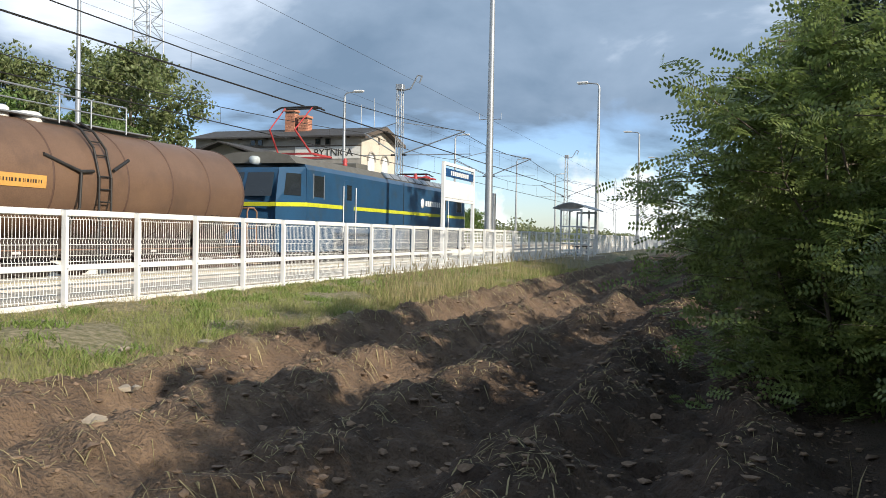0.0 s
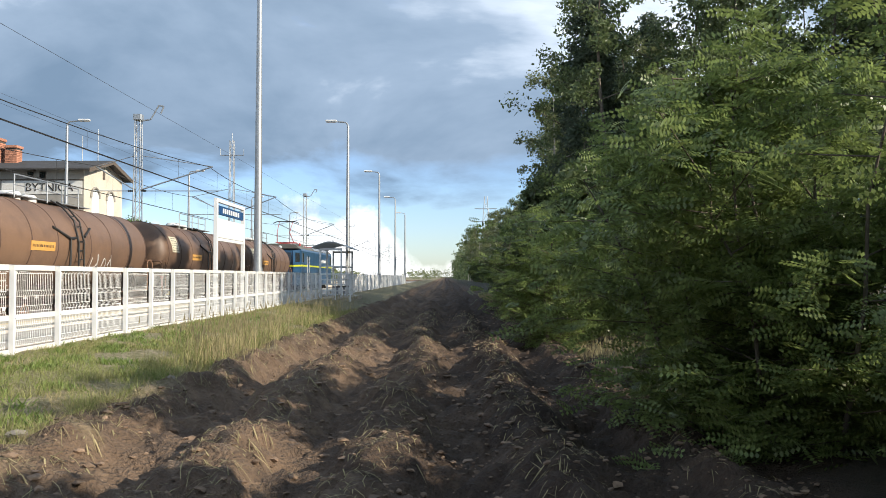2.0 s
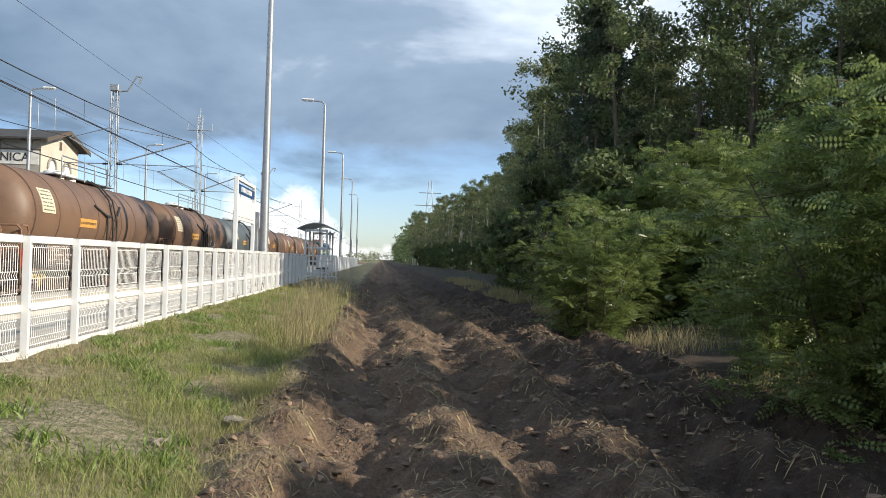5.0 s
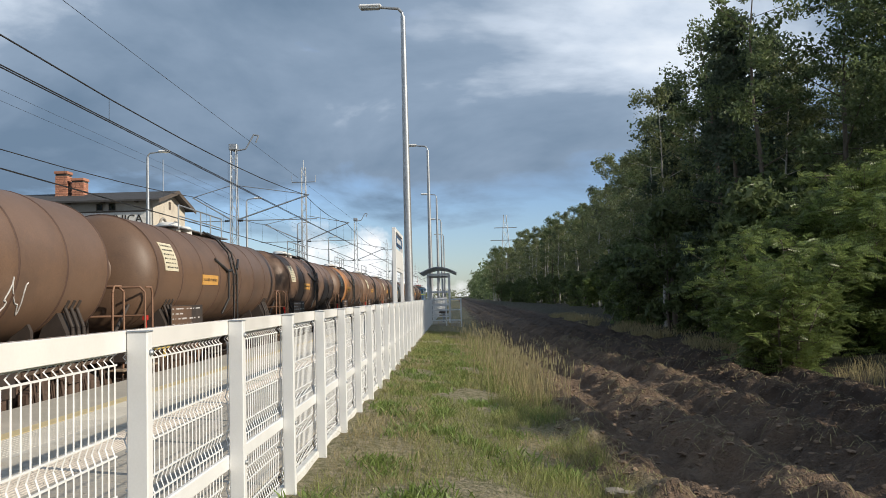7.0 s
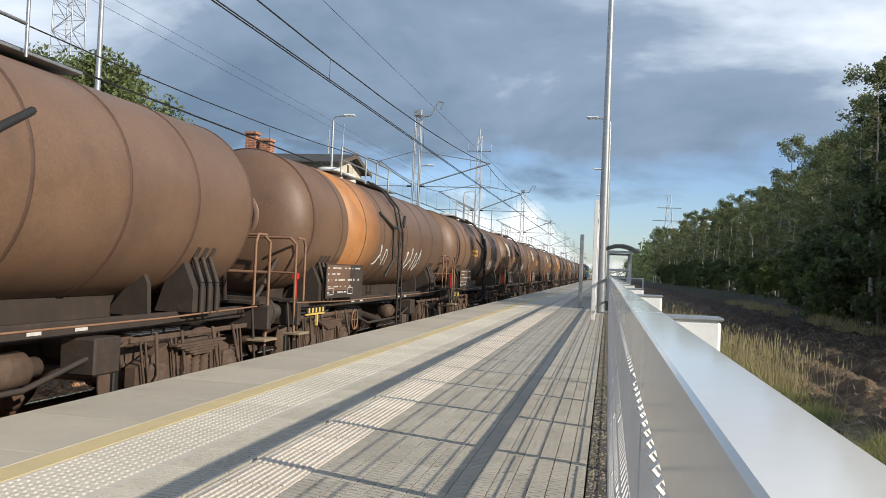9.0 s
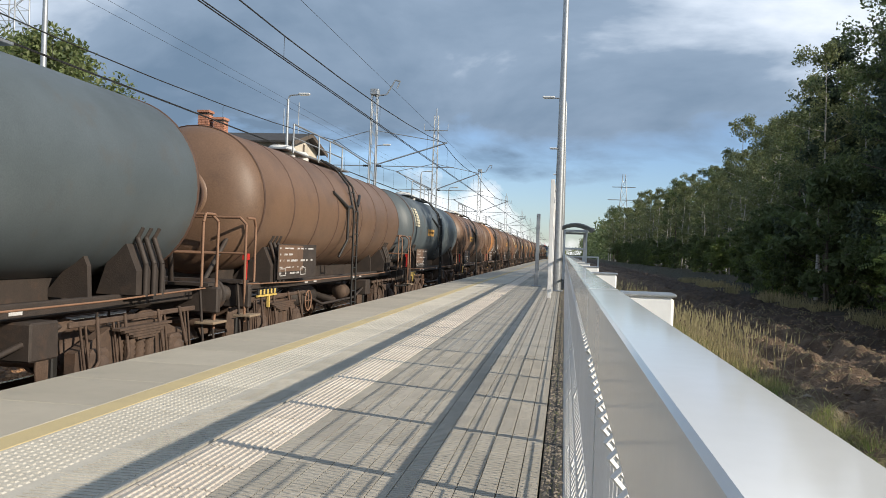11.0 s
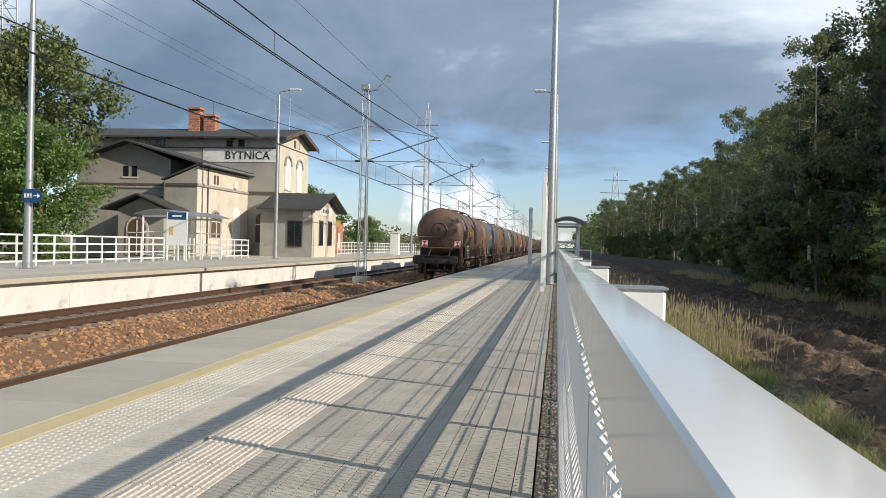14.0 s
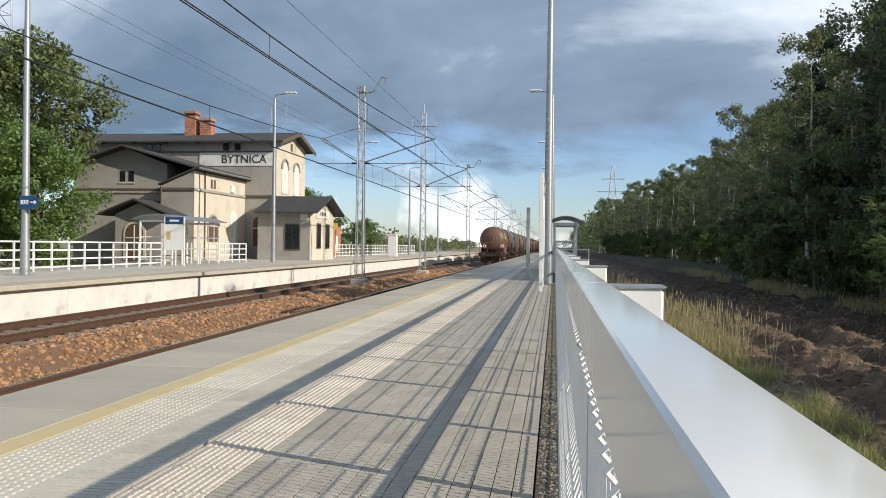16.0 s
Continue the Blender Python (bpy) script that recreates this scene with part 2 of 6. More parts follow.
    "garden": mat("garden_tree_leaf", (0.15, 0.235, 0.06), (0.115, 0.18, 0.05), rough=0.4, fine=30, bump=0.0, trans=0.4, island=0.35),
    "chestnut": mat("chestnut_leaf", (0.165, 0.22, 0.075), (0.17, 0.165, 0.085), rough=0.5, fine=30, bump=0.0, trans=0.4, island=0.4),
    "grass": mat("green_grass", (0.225, 0.265, 0.075), (0.36, 0.32, 0.15), rough=0.7, fine=30, bump=0.0, trans=0.3, island=0.35),
    "weed": mat("broad_weed_leaf", (0.17, 0.25, 0.055), (0.24, 0.28, 0.09), rough=0.5, fine=30, bump=0.0, trans=0.35, island=0.3),
    "straw": mat("dry_grass", (0.40, 0.33, 0.18), (0.30, 0.27, 0.13), rough=0.8, fine=30, bump=0.0, trans=0.3, island=0.3),
    "clod": mat("dry_soil_clod", (0.28, 0.19, 0.125), (0.09, 0.06, 0.042), rough=0.97, scale=5, fine=50, bump=0.6, island=0.3),
    "stone": mat("pale_stone", (0.33, 0.28, 0.22), rough=0.9, bump=0.4),
}


def ground_mat():
    """Turf by the fence, turned soil in the field, woodland floor beyond, with ragged borders."""
    m = mat("field_soil", (0.20, 0.133, 0.086), (0.075, 0.050, 0.035), rough=0.97, scale=1.6, fine=30, bump=1.0, dist=0.07, dirt=(0.34, 0.235, 0.15), dirt_amt=(0.53, 0.82), dirt_scale=2.6)
    N, L = m.node_tree.nodes, m.node_tree.links
    b = N["Principled BSDF"]
    src = b.inputs["Base Color"].links[0].from_socket
    tc = N.new("ShaderNodeTexCoord")
    sx = N.new("ShaderNodeSeparateXYZ")
    L.new(tc.outputs["Object"], sx.inputs[0])
    nz = N.new("ShaderNodeTexNoise")
    nz.inputs["Scale"].default_value, nz.inputs["Detail"].default_value = 0.8, 6
    L.new(tc.outputs["Object"], nz.inputs["Vector"])
    fn = N.new("ShaderNodeTexNoise")
    fn.inputs["Scale"].default_value, fn.inputs["Detail"].default_value = 14, 5
    L.new(tc.outputs["Object"], fn.inputs["Vector"])

    def math_(op, a, c):
        n = N.new("ShaderNodeMath")
        n.operation = op
        for i, v in enumerate((a, c)):
            if isinstance(v, (int, float)):
                n.inputs[i].default_value = v
            else:
                L.new(v, n.inputs[i])
        return n.outputs[0]

    wob = math_("MULTIPLY", math_("SUBTRACT", nz.outputs["Fac"], 0.5), 2.2)
    x = math_("ADD", sx.outputs[0], wob)

    def rng(v, a, c):
        r = N.new("ShaderNodeMapRange")
        r.inputs["From Min"].default_value, r.inputs["From Max"].default_value = a, c
        L.new(v, r.inputs[0])
        return r.outputs[0]

    def mix(f, a, c):
        q = N.new("ShaderNodeMix")
        q.data_type = "RGBA"
        for s, v in ((q.inputs[0], f), (q.inputs[6], a), (q.inputs[7], c)):
            if isinstance(v, tuple):
                s.default_value = (*v, 1)
            else:
                L.new(v, s)
        return q.outputs[2]

    turf = mix(rng(fn.outputs["Fac"], 0.35, 0.65), (0.15, 0.145, 0.062), (0.34, 0.285, 0.185))
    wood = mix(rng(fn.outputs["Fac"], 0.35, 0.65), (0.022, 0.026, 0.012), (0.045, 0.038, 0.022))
    # turned soil multiplied darker towards the trees: their shade put into the colour
    soil_shade = N.new("ShaderNodeMix")
    soil_shade.data_type, soil_shade.blend_type = "RGBA", "MULTIPLY"
    L.new(rng(x, 4.0, 6.2), soil_shade.inputs[0])
    L.new(src, soil_shade.inputs[6])
    soil_shade.inputs[7].default_value = (0.37, 0.345, 0.33, 1)
    c = mix(rng(x, 2.0, 2.5), turf, soil_shade.outputs[2])
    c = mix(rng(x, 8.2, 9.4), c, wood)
    L.new(c, b.inputs["Base Color"])
    return m


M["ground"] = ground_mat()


# ---- building blocks ----
class Bm:
    """Collects boxes, tubes and sheets into one mesh."""

    def __init__(self):
        self.v, self.f, self.s = [], [], []

    def add(self, vs, fs, smooth=False):
        o = len(self.v)
        self.v += [tuple(p) for p in vs]
        self.f += [tuple(i + o for i in f) for f in fs]
        self.s += [smooth] * len(fs)
        return self

    def box(self, x0, x1, y0, y1, z0, z1, bev=0.0, m=None):
        if bev:
            b = min(bev, (x1 - x0) / 2.1, (y1 - y0) / 2.1, (z1 - z0) / 2.1)
            vs, idx = [], {}
            for sx in (0, 1):
                for sy in (0, 1):
                    for sz in (0, 1):
                        p = (x1 if sx else x0, y1 if sy else y0, z1 if sz else z0)
                        d = (-b if sx else b, -b if sy else b, -b if sz else b)
                        for a in range(3):
                            q = [p[i] + (0 if i == a else d[i]) for i in range(3)]
                            idx[sx, sy, sz, a] = len(vs)
                            vs.append(q)
            fs = []
            for a in range(3):
                o = [i for i in range(3) if i != a]
                for s in (0, 1):
                    quad = []
                    for p, q in ((0, 0), (1, 0), (1, 1), (0, 1)):
                        k = [0, 0, 0]
                        k[a], k[o[0]], k[o[1]] = s, p, q
                        quad.append(idx[(*k, a)])
                    flip = (s == 1) ^ (a == 1)
                    fs.append(quad if flip else quad[::-1])
            for a in range(3):
                o = [i for i in range(3) if i != a]
                for p in (0, 1):
                    for q in (0, 1):
                        k0, k1 = [0, 0, 0], [0, 0, 0]
                        k0[o[0]] = k1[o[0]] = p
                        k0[o[1]] = k1[o[1]] = q
                        k1[a] = 1
                        fs.append((idx[(*k0, o[0])], idx[(*k1, o[0])], idx[(*k1, o[1])], idx[(*k0, o[1])]))
            for sx in (0, 1):
                for sy in (0, 1):
                    for sz in (0, 1):
                        fs.append(tuple(idx[sx, sy, sz, a] for a in range(3)))
        else:
            vs = [(x, y, z) for x in (x0, x1) for y in (y0, y1) for z in (z0, z1)]
            fs = [(0, 1, 3, 2), (4, 6, 7, 5), (0, 4, 5, 1), (2, 3, 7, 6), (0, 2, 6, 4), (1, 5, 7, 3)]
        if m is not None:
            vs = [m @ Vector(p) for p in vs]
        return self.add(vs, fs)

    def tube(self, p0, p1, r0, r1=None, n=8, caps=True, smooth=True):
        p0, p1 = Vector(p0), Vector(p1)
        r1 = r0 if r1 is None else r1
        w = (p1 - p0).normalized()
        u = w.orthogonal().normalized()
        v = w.cross(u)
        vs = []
        for p, r in ((p0, r0), (p1, r1)):
            for i in range(n):
                a = 2 * math.pi * i / n
                vs.append(p + (u * math.cos(a) + v * math.sin(a)) * r)
        self.add(vs, [(i, (i + 1) % n, n + (i + 1) % n, n + i) for i in range(n)], smooth)
        if caps:
            self.add(vs[:n], [tuple(range(n))[::-1]])
            self.add(vs[n:], [tuple(range(n))])
        return self

    def path(self, pts, r, n=6):
        for a, b in zip(pts, pts[1:]):
            self.tube(a, b, r, n=n)
        return self

    def lathe(self, prof, axis="y", n=32, centre=(0, 0, 0), smooth=True):
        """prof: (along, radius) pairs."""
        vs, fs = [], []
        for a, r in prof:
            for i in range(n):
                t = 2 * math.pi * i / n
                c, s = math.cos(t) * r, math.sin(t) * r
                p = {"x": (a, c, s), "y": (s, a, c), "z": (c, s, a)}[axis]
                vs.append([p[k] + centre[k] for k in range(3)])
        for j in range(len(prof) - 1):
            for i in range(n):
                k = (i + 1) % n
                fs.append((j * n + i, j * n + k, (j + 1) * n + k, (j + 1) * n + i))
        return self.add(vs, fs, smooth)

    def prism(self, poly, y0, y1, axis="y"):
        """A polygon (a, b) drawn out along an axis: y -> (x, z), x -> (y, z), z -> (x, y)."""
        k = len(poly)
        f = {"y": lambda p, t: (p[0], t, p[1]), "x": lambda p, t: (t, p[0], p[1]), "z": lambda p, t: (p[0], p[1], t)}[axis]
        vs = [f(p, y0) for p in poly] + [f(p, y1) for p in poly]
        return self.add(vs, [tuple(range(k))[::-1], tuple(range(k, 2 * k))] + [(i, (i + 1) % k, k + (i + 1) % k, k + i) for i in range(k)])

    def mesh(self, name):
        me = bpy.data.meshes.new(name)
        me.from_pydata(self.v, [], self.f)
        me.polygons.foreach_set("use_smooth", self.s)
        bm = bmesh.new()
        bm.from_mesh(me)
        bmesh.ops.recalc_face_normals(bm, faces=bm.faces)
        bm.to_mesh(me)
        bm.free()
        return me


def thing(name, label, category, group="", kind="", at=(0, 0, 0)):
    ob = new(name)
    ob.empty_display_size = 0.2
    ob.location = at
    return tagged(ob, label, category, group, kind)


def solid(name, bm, material, label="", category="", group="", kind="", at=(0, 0, 0)):
    """A thing or a piece of the setting that is one mesh."""
    me = bm if isinstance(bm, bpy.types.Mesh) else bm.mesh(name)
    if not me.materials:
        me.materials.append(M[material] if isinstance(material, str) else material)
    ob = new(name, me)
    ob.location = at
    return tagged(ob, label, category, group, kind)


def part(name, bm, material, parent, label="", at=(0, 0, 0), kind=""):
    me = bm if isinstance(bm, bpy.types.Mesh) else bm.mesh(name)
    if not me.materials:
        me.materials.append(M[material] if isinstance(material, str) else material)
    ob = new(name, me)
    ob.parent = parent
    ob.location = at
    return tagged(ob, label, kind=kind)


def words(body, size, depth=0.004):
    """Raised lettering as a mesh, standing in the x-z plane, centred, facing -y."""
    cu = bpy.data.curves.new("lettering", "FONT")
    cu.body, cu.size, cu.extrude, cu.align_x, cu.align_y = body, size, depth, "CENTER", "CENTER"
    ob = new("lettering", cu)
    me = bpy.data.meshes.new_from_object(ob.evaluated_get(bpy.context.evaluated_depsgraph_get()))
    bpy.data.objects.remove(ob)
    me.transform(Euler((radians(90), 0, 0)).to_matrix().to_4x4())
    return me


rng = np.random.default_rng(5)
RAIL = -0.72
T1, T2 = -6.15, -11.5
EDGE, EDGE2 = -4.05, -13.4


# ---- ground ----
def height(x, y):
    """Height of the field: a grassy shoulder at the fence, furrows along the line, woodland beyond."""
    x, y = np.asarray(x, float), np.asarray(y, float)
    n = np.vectorize(lambda a, b, s: noise.noise(Vector((a * s, b * s, 3.7))))
    base = np.interp(x, [-0.2, 0.1, 1.2, 2.2, 3.0, 8.0, 10.0, 30.0], [-0.05, -0.06, -0.16, -0.34, -0.46, -0.55, -0.42, -0.3])
    field = np.clip((x - 1.9) / 0.7, 0, 1) * np.clip((8.6 - x) / 1.2, 0, 1)
    wob = 0.35 * n(x * 0 + 4.0, y, 0.35) + 0.15 * n(x, y, 1.1)
    ridge = np.sin((x + wob - 2.2) * 2 * math.pi / 1.25)
    lump = n(x, y, 1.7) * 0.42 + n(x + 9, y, 4.2) * 0.5 + n(x + 3, y, 9.0) * 0.26 + n(x + 1, y, 19.0) * 0.15
    rough = base + field * (0.115 * np.abs(ridge) ** 0.8 * np.sign(ridge) + 0.24 * lump)
    rough = rough + (1 - field) * 0.035 * n(x, y, 2.0)
    return np.where(x < -0.1, -1.25, rough)


def make_ground():
    xs = np.unique(np.round(np.concatenate([[-900, -300, -120, -60, -30, -22, -15, -5, -0.35, -0.12, -0.09], np.arange(0, 2, 0.14), np.arange(2, 9, 0.06),
                                            np.arange(9, 16, 0.6), [18, 22, 30, 45, 80, 160, 400, 900]]), 3))
    ys = np.unique(np.round(np.concatenate([[-600, -200, -80, -40, -25, -18, -14], np.arange(-12, -3, 0.3), np.arange(-3, 16, 0.075), np.arange(16, 20, 0.1), np.arange(20, 40, 0.2),
                                            np.arange(40, 90, 0.6), [95, 105, 120, 150, 200, 300, 500, 900, 2500]]), 3))
    X, Y = np.meshgrid(xs, ys)
    Z = height(X, Y)
    nx, ny = len(xs), len(ys)
    i = np.arange(nx * ny).reshape(ny, nx)
    f = np.stack([i[:-1, :-1], i[:-1, 1:], i[1:, 1:], i[1:, :-1]], -1).reshape(-1, 4)
    me = bpy.data.meshes.new("ground")
    me.from_pydata(np.stack([X, Y, Z], -1).reshape(-1, 3).tolist(), [], f.tolist())
    me.polygons.foreach_set("use_smooth", [True] * len(f))
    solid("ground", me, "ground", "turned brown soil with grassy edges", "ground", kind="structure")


make_ground()


def scatter(name, verts_fn, count, material, label, category):
    """One object of many small pieces. verts_fn(rng) -> verts, faces."""
    b = Bm()
    for _ in range(count):
        r = verts_fn()
        if r:
            b.add(*r)
    me = bpy.data.meshes.new(name)
    me.from_pydata(b.v, [], b.f)
    return solid(name, me, material, label, category, kind="stuff")


ICO = None


def ico():
    global ICO
    if ICO is None:
        bm = bmesh.new()
        bmesh.ops.create_icosphere(bm, subdivisions=1, radius=1)
        ICO = (np.array([v.co[:] for v in bm.verts]), [tuple(v.index for v in f.verts) for f in bm.faces])
        bm.free()
    return ICO


def lump_at(x, y, z, s, flat=0.6):
    v, f = ico()
    v = v * rng.uniform(0.5, 1.4, (len(v), 1)) * s * np.array([rng.uniform(0.7, 1.4), rng.uniform(0.7, 1.4), flat])
    a = rng.uniform(0, 6.3)
    c, q = math.cos(a), math.sin(a)
    v = np.stack([v[:, 0] * c - v[:, 1] * q, v[:, 0] * q + v[:, 1] * c, v[:, 2]], 1) + (x, y, z)
    return v.tolist(), f


def clod():
    x, y = rng.uniform(2.1, 8.2), -2.5 + 34 * rng.random() ** 1.5
    s = 0.008 + 0.040 * rng.random() ** 5
    return lump_at(x, y, float(height(x, y)) + s * 0.15, s, 0.45)


scatter("soil_clods", clod, 17000, "clod", "crumbled clods of dry brown turned soil", "soil")


def straw_bit():
    x, y = rng.uniform(2.2, 8.0), -2.5 + 30 * rng.random() ** 1.4
    z = float(height(x, y))
    if z < -0.50 + 0.12 * rng.random():
        return None
    a, l = rng.uniform(0, 6.3), rng.uniform(0.04, 0.18)
    dx, dy = math.cos(a) * l, math.sin(a) * l
    w = 0.0016 + 0.0034 * rng.random() ** 2 + 0.00012 * max(y, 0)
    zz1 = float(height(x + dx, y + dy))
    px, py, zm = -dy / l * w, dx / l * w, (z + zz1) / 2 + rng.uniform(0.005, 0.035)
    return [(x + px, y + py, z + 0.008), (x - px, y - py, z + 0.008), (x + dx / 2 + px, y + dy / 2 + py, zm), (x + dx / 2 - px, y + dy / 2 - py, zm), (x + dx, y + dy, zz1 + 0.01)], [(0, 1, 3, 2), (2, 3, 4)]


scatter("dry_roots", straw_bit, 34000, "straw", "dry roots and straw lying on the turned soil", "debris")
PALE = [(2.25, 4.0, 0.10), (2.75, 2.2, 0.09), (1.9, 3.2, 0.07), (2.4, 7.1, 0.08), (3.6, 0.9, 0.08)]
for sx, sy, ss in PALE:
    b = Bm()
    for q in range(3):
        b.add(*lump_at(0.25 * ss * rng.normal(), 0.25 * ss * rng.normal(), 0, ss * rng.uniform(0.6, 0.9), 0.6))
    solid("field_stone", b, "stone", "pale stone lying at the edge of the turned soil", "stone", "field stones", at=(sx, sy, float(height(sx, sy)) + ss * 0.3))


def blade(x, y, z, h, w, lean):
    a = rng.uniform(0, 6.3)
    dx, dy = math.cos(a), math.sin(a)
    lx, ly = rng.normal(0, lean, 2) * h
    p = [(x - dx * w, y - dy * w, z), (x + dx * w, y + dy * w, z), (x + dx * w * 0.8 + lx * 0.4, y + dy * w * 0.8 + ly * 0.4, z + h * 0.6), (x - dx * w * 0.8 + lx * 0.4, y - dy * w * 0.8 + ly * 0.4, z + h * 0.6), (x + lx, y + ly, z + h)]
    return p, [(0, 1, 2, 3), (3, 2, 4)]


def turf():
    y = -6 + 34 * rng.random() ** 1.5
    x = rng.uniform(0.1, 2.35)
    if noise.noise(Vector((x * 1.3, y * 0.8, 1))) < -0.02 - 0.14 * rng.random():
        return None
    return blade(x, y, float(height(x, y)) - 0.01, (0.02 + 0.075 * rng.random() ** 1.8) * (1.9 if x > 1.5 else 1), 0.0020 if y < 4 else (0.0026 if y < 9 else 0.0045), 0.55)


scatter("turf", turf, 165000, "grass", "short patchy green grass along the fence", "grass")


def dry_turf():
    y = -6 + 32 * rng.random() ** 1.5
    x = rng.uniform(0.1, 2.5)
    if noise.noise(Vector((x * 1.1, y * 0.6, 5))) < 0.0 + 0.2 * rng.random():
        return None
    return blade(x, y, float(height(x, y)) - 0.01, 0.02 + 0.11 * rng.random() ** 2, 0.0018 if y < 5 else 0.0032, 0.8)


scatter("dry_turf", dry_turf, 70000, "straw", "short withered blades among the green grass", "grass")


TUFTS = [(rng.uniform(0.15, 2.1), -4 + 24 * rng.random() ** 1.3) for _ in range(170)]


def broad_weed():
    cx, cy = TUFTS[rng.integers(len(TUFTS))]
    x, y = rng.normal(cx, 0.09), rng.normal(cy, 0.12)
    return blade(x, y, float(height(x, y)) - 0.005, rng.uniform(0.03, 0.10), rng.uniform(0.005, 0.010), 0.7)


scatter("broad_weeds", broad_weed, 14000, "weed", "low tufts of broad-leaved green weeds in the turf", "weeds")


def tall():
    c = [(2.0, 12.0, 0.4, 2.4), (2.15, 10.0, 0.3, 1.6), (1.9, 17, 0.5, 4), (1.8, 24, 0.6, 5)][rng.integers(4)]
    x, y = rng.normal(c[0], c[2] * 0.7), rng.normal(c[1], c[3] * 0.6)
    h, z = rng.uniform(0.2, 0.64) * (0.6 if y < 6 else 1), float(height(x, y)) - 0.02
    v, f = blade(x, y, z, h, 0.0022 if y < 9 else 0.0032, 0.22)
    if h > 0.42:
        tx, ty, tz = v[4]
        w = rng.uniform(0.006, 0.011)
        v += [(tx - w, ty, tz - 0.07), (tx + w, ty, tz - 0.05), (tx + 0.3 * w, ty + w, tz + 0.05)]
        f = f + [(5, 6, 7)]
    return v, f


scatter("tall_dry_grass", tall, 1500, "straw", "tall yellowed grass at the edge of the soil", "grass")


def sedge():
    x, y = 8.0 + abs(rng.normal(0, 0.8)), rng.uniform(2, 60)
    if noise.noise(Vector((x * 0.5, y * 0.25, 9))) < 0.02:
        return None
    return blade(x, y, float(height(x, y)) - 0.02, rng.uniform(0.12, 0.42), 0.005 if y < 20 else 0.009, 0.35)


scatter("woodland_edge_grass", sedge, 12000, "straw", "pale dry grass along the woodland edge", "grass")

# ---- tracks ----
bed = Bm().prism([(EDGE + 0.1, -1.2), (EDGE + 0.1, RAIL - 0.22), (T1 - 1.35, RAIL - 0.2), (T1 - 1.9, RAIL - 0.26), (-8.8, RAIL - 0.02), (T2 + 1.9, RAIL - 0.26), (T2 + 1.35, RAIL - 0.2),
                  (EDGE2 - 0.1, RAIL - 0.22), (EDGE2 - 0.1, -1.2)], -60, 400)
solid("track_bed", bed, "ballast_bed", "rust-brown gravel bed between the two tracks", "ballast", kind="structure")


def stone():
    y = 1.5 + 60 * rng.random() ** 1.8
    x = rng.uniform(-10.6, -6.6)
    z = np.interp(x, [T2 + 1.35, T2 + 1.9, -8.8, T1 - 1.9, T1 - 1.35], [RAIL - 0.2, RAIL - 0.26, RAIL - 0.02, RAIL - 0.26, RAIL - 0.2])
    return lump_at(x, y, z + 0.0, rng.uniform(0.025, 0.055) * (1 + y / 60), 0.8)


scatter("ballast_stones", stone, 13000, "ballast", "loose rust-brown ballast stones beside the rails", "gravel")
RAILP = [(-0.07, 0), (0.07, 0), (0.07, 0.02), (0.012, 0.035), (0.012, 0.12), (0.036, 0.13), (0.036, 0.165), (-0.036, 0.165), (-0.036, 0.13), (-0.012, 0.12), (-0.012, 0.035), (-0.07, 0.02)]
for tc in (T1, T2):
    track = thing("railway_track", "rusty steel rails on concrete sleepers", "railway track", "tracks", "structure", at=(tc, 0, 0))
    for s in (-0.7525, 0.7525):
        part("rail", Bm().prism([(s + a, RAIL - 0.165 + c) for a, c in RAILP], -60, 400), "rail", track)
        part("rail_head", Bm().prism([(s - 0.03, RAIL), (s + 0.03, RAIL), (s + 0.03, RAIL + 0.003), (s - 0.03, RAIL + 0.003)], -60, 400), "railtop", track, "polished running surface")
    sl = Bm().box(-1.28, 1.28, -0.13, 0.13, RAIL - 0.34, RAIL - 0.165, 0.03).mesh("sleeper")
    for k in range(110):
        part("sleeper", sl, "sleeper", track, at=(0, -2 + 0.62 * k, 0))

# ---- platforms ----
plat = thing("platform", "grey slab platform with a yellow line and tactile strips", "platform", "platforms", "structure")
part("platform_body", Bm().box(EDGE + 0.12, -0.06, -60, 160, -1.2, -0.075), "joint", plat)
part("platform_edge_wall", Bm().box(EDGE + 0.06, EDGE + 0.12, -60, 160, -1.2, -0.09), "wallwhite", plat, "whitewashed edge wall")
part("curb", Bm().box(-0.058, 0.0, -60, 160, -0.6, -0.008, 0.01), "wallwhite", plat, "narrow pale curb under the fence")
COLS = [(EDGE, -3.125, 1.0, "slab", "edge_slab"), (-2.935, -2.03, 0.5, "tactile", "tactile_slab"), (-2.0, -1.62, 0.4, "cream", "guiding_slab"),
        *[(-1.61 + 0.096 * i, -1.61 + 0.096 * i + 0.0905, 0.5, "paver", "paver") for i in range(15)]]
part("yellow_line", Bm().box(-3.117, -2.943, -60, 160, -0.075, 0.001), "yellow", plat, "worn yellow safety line")
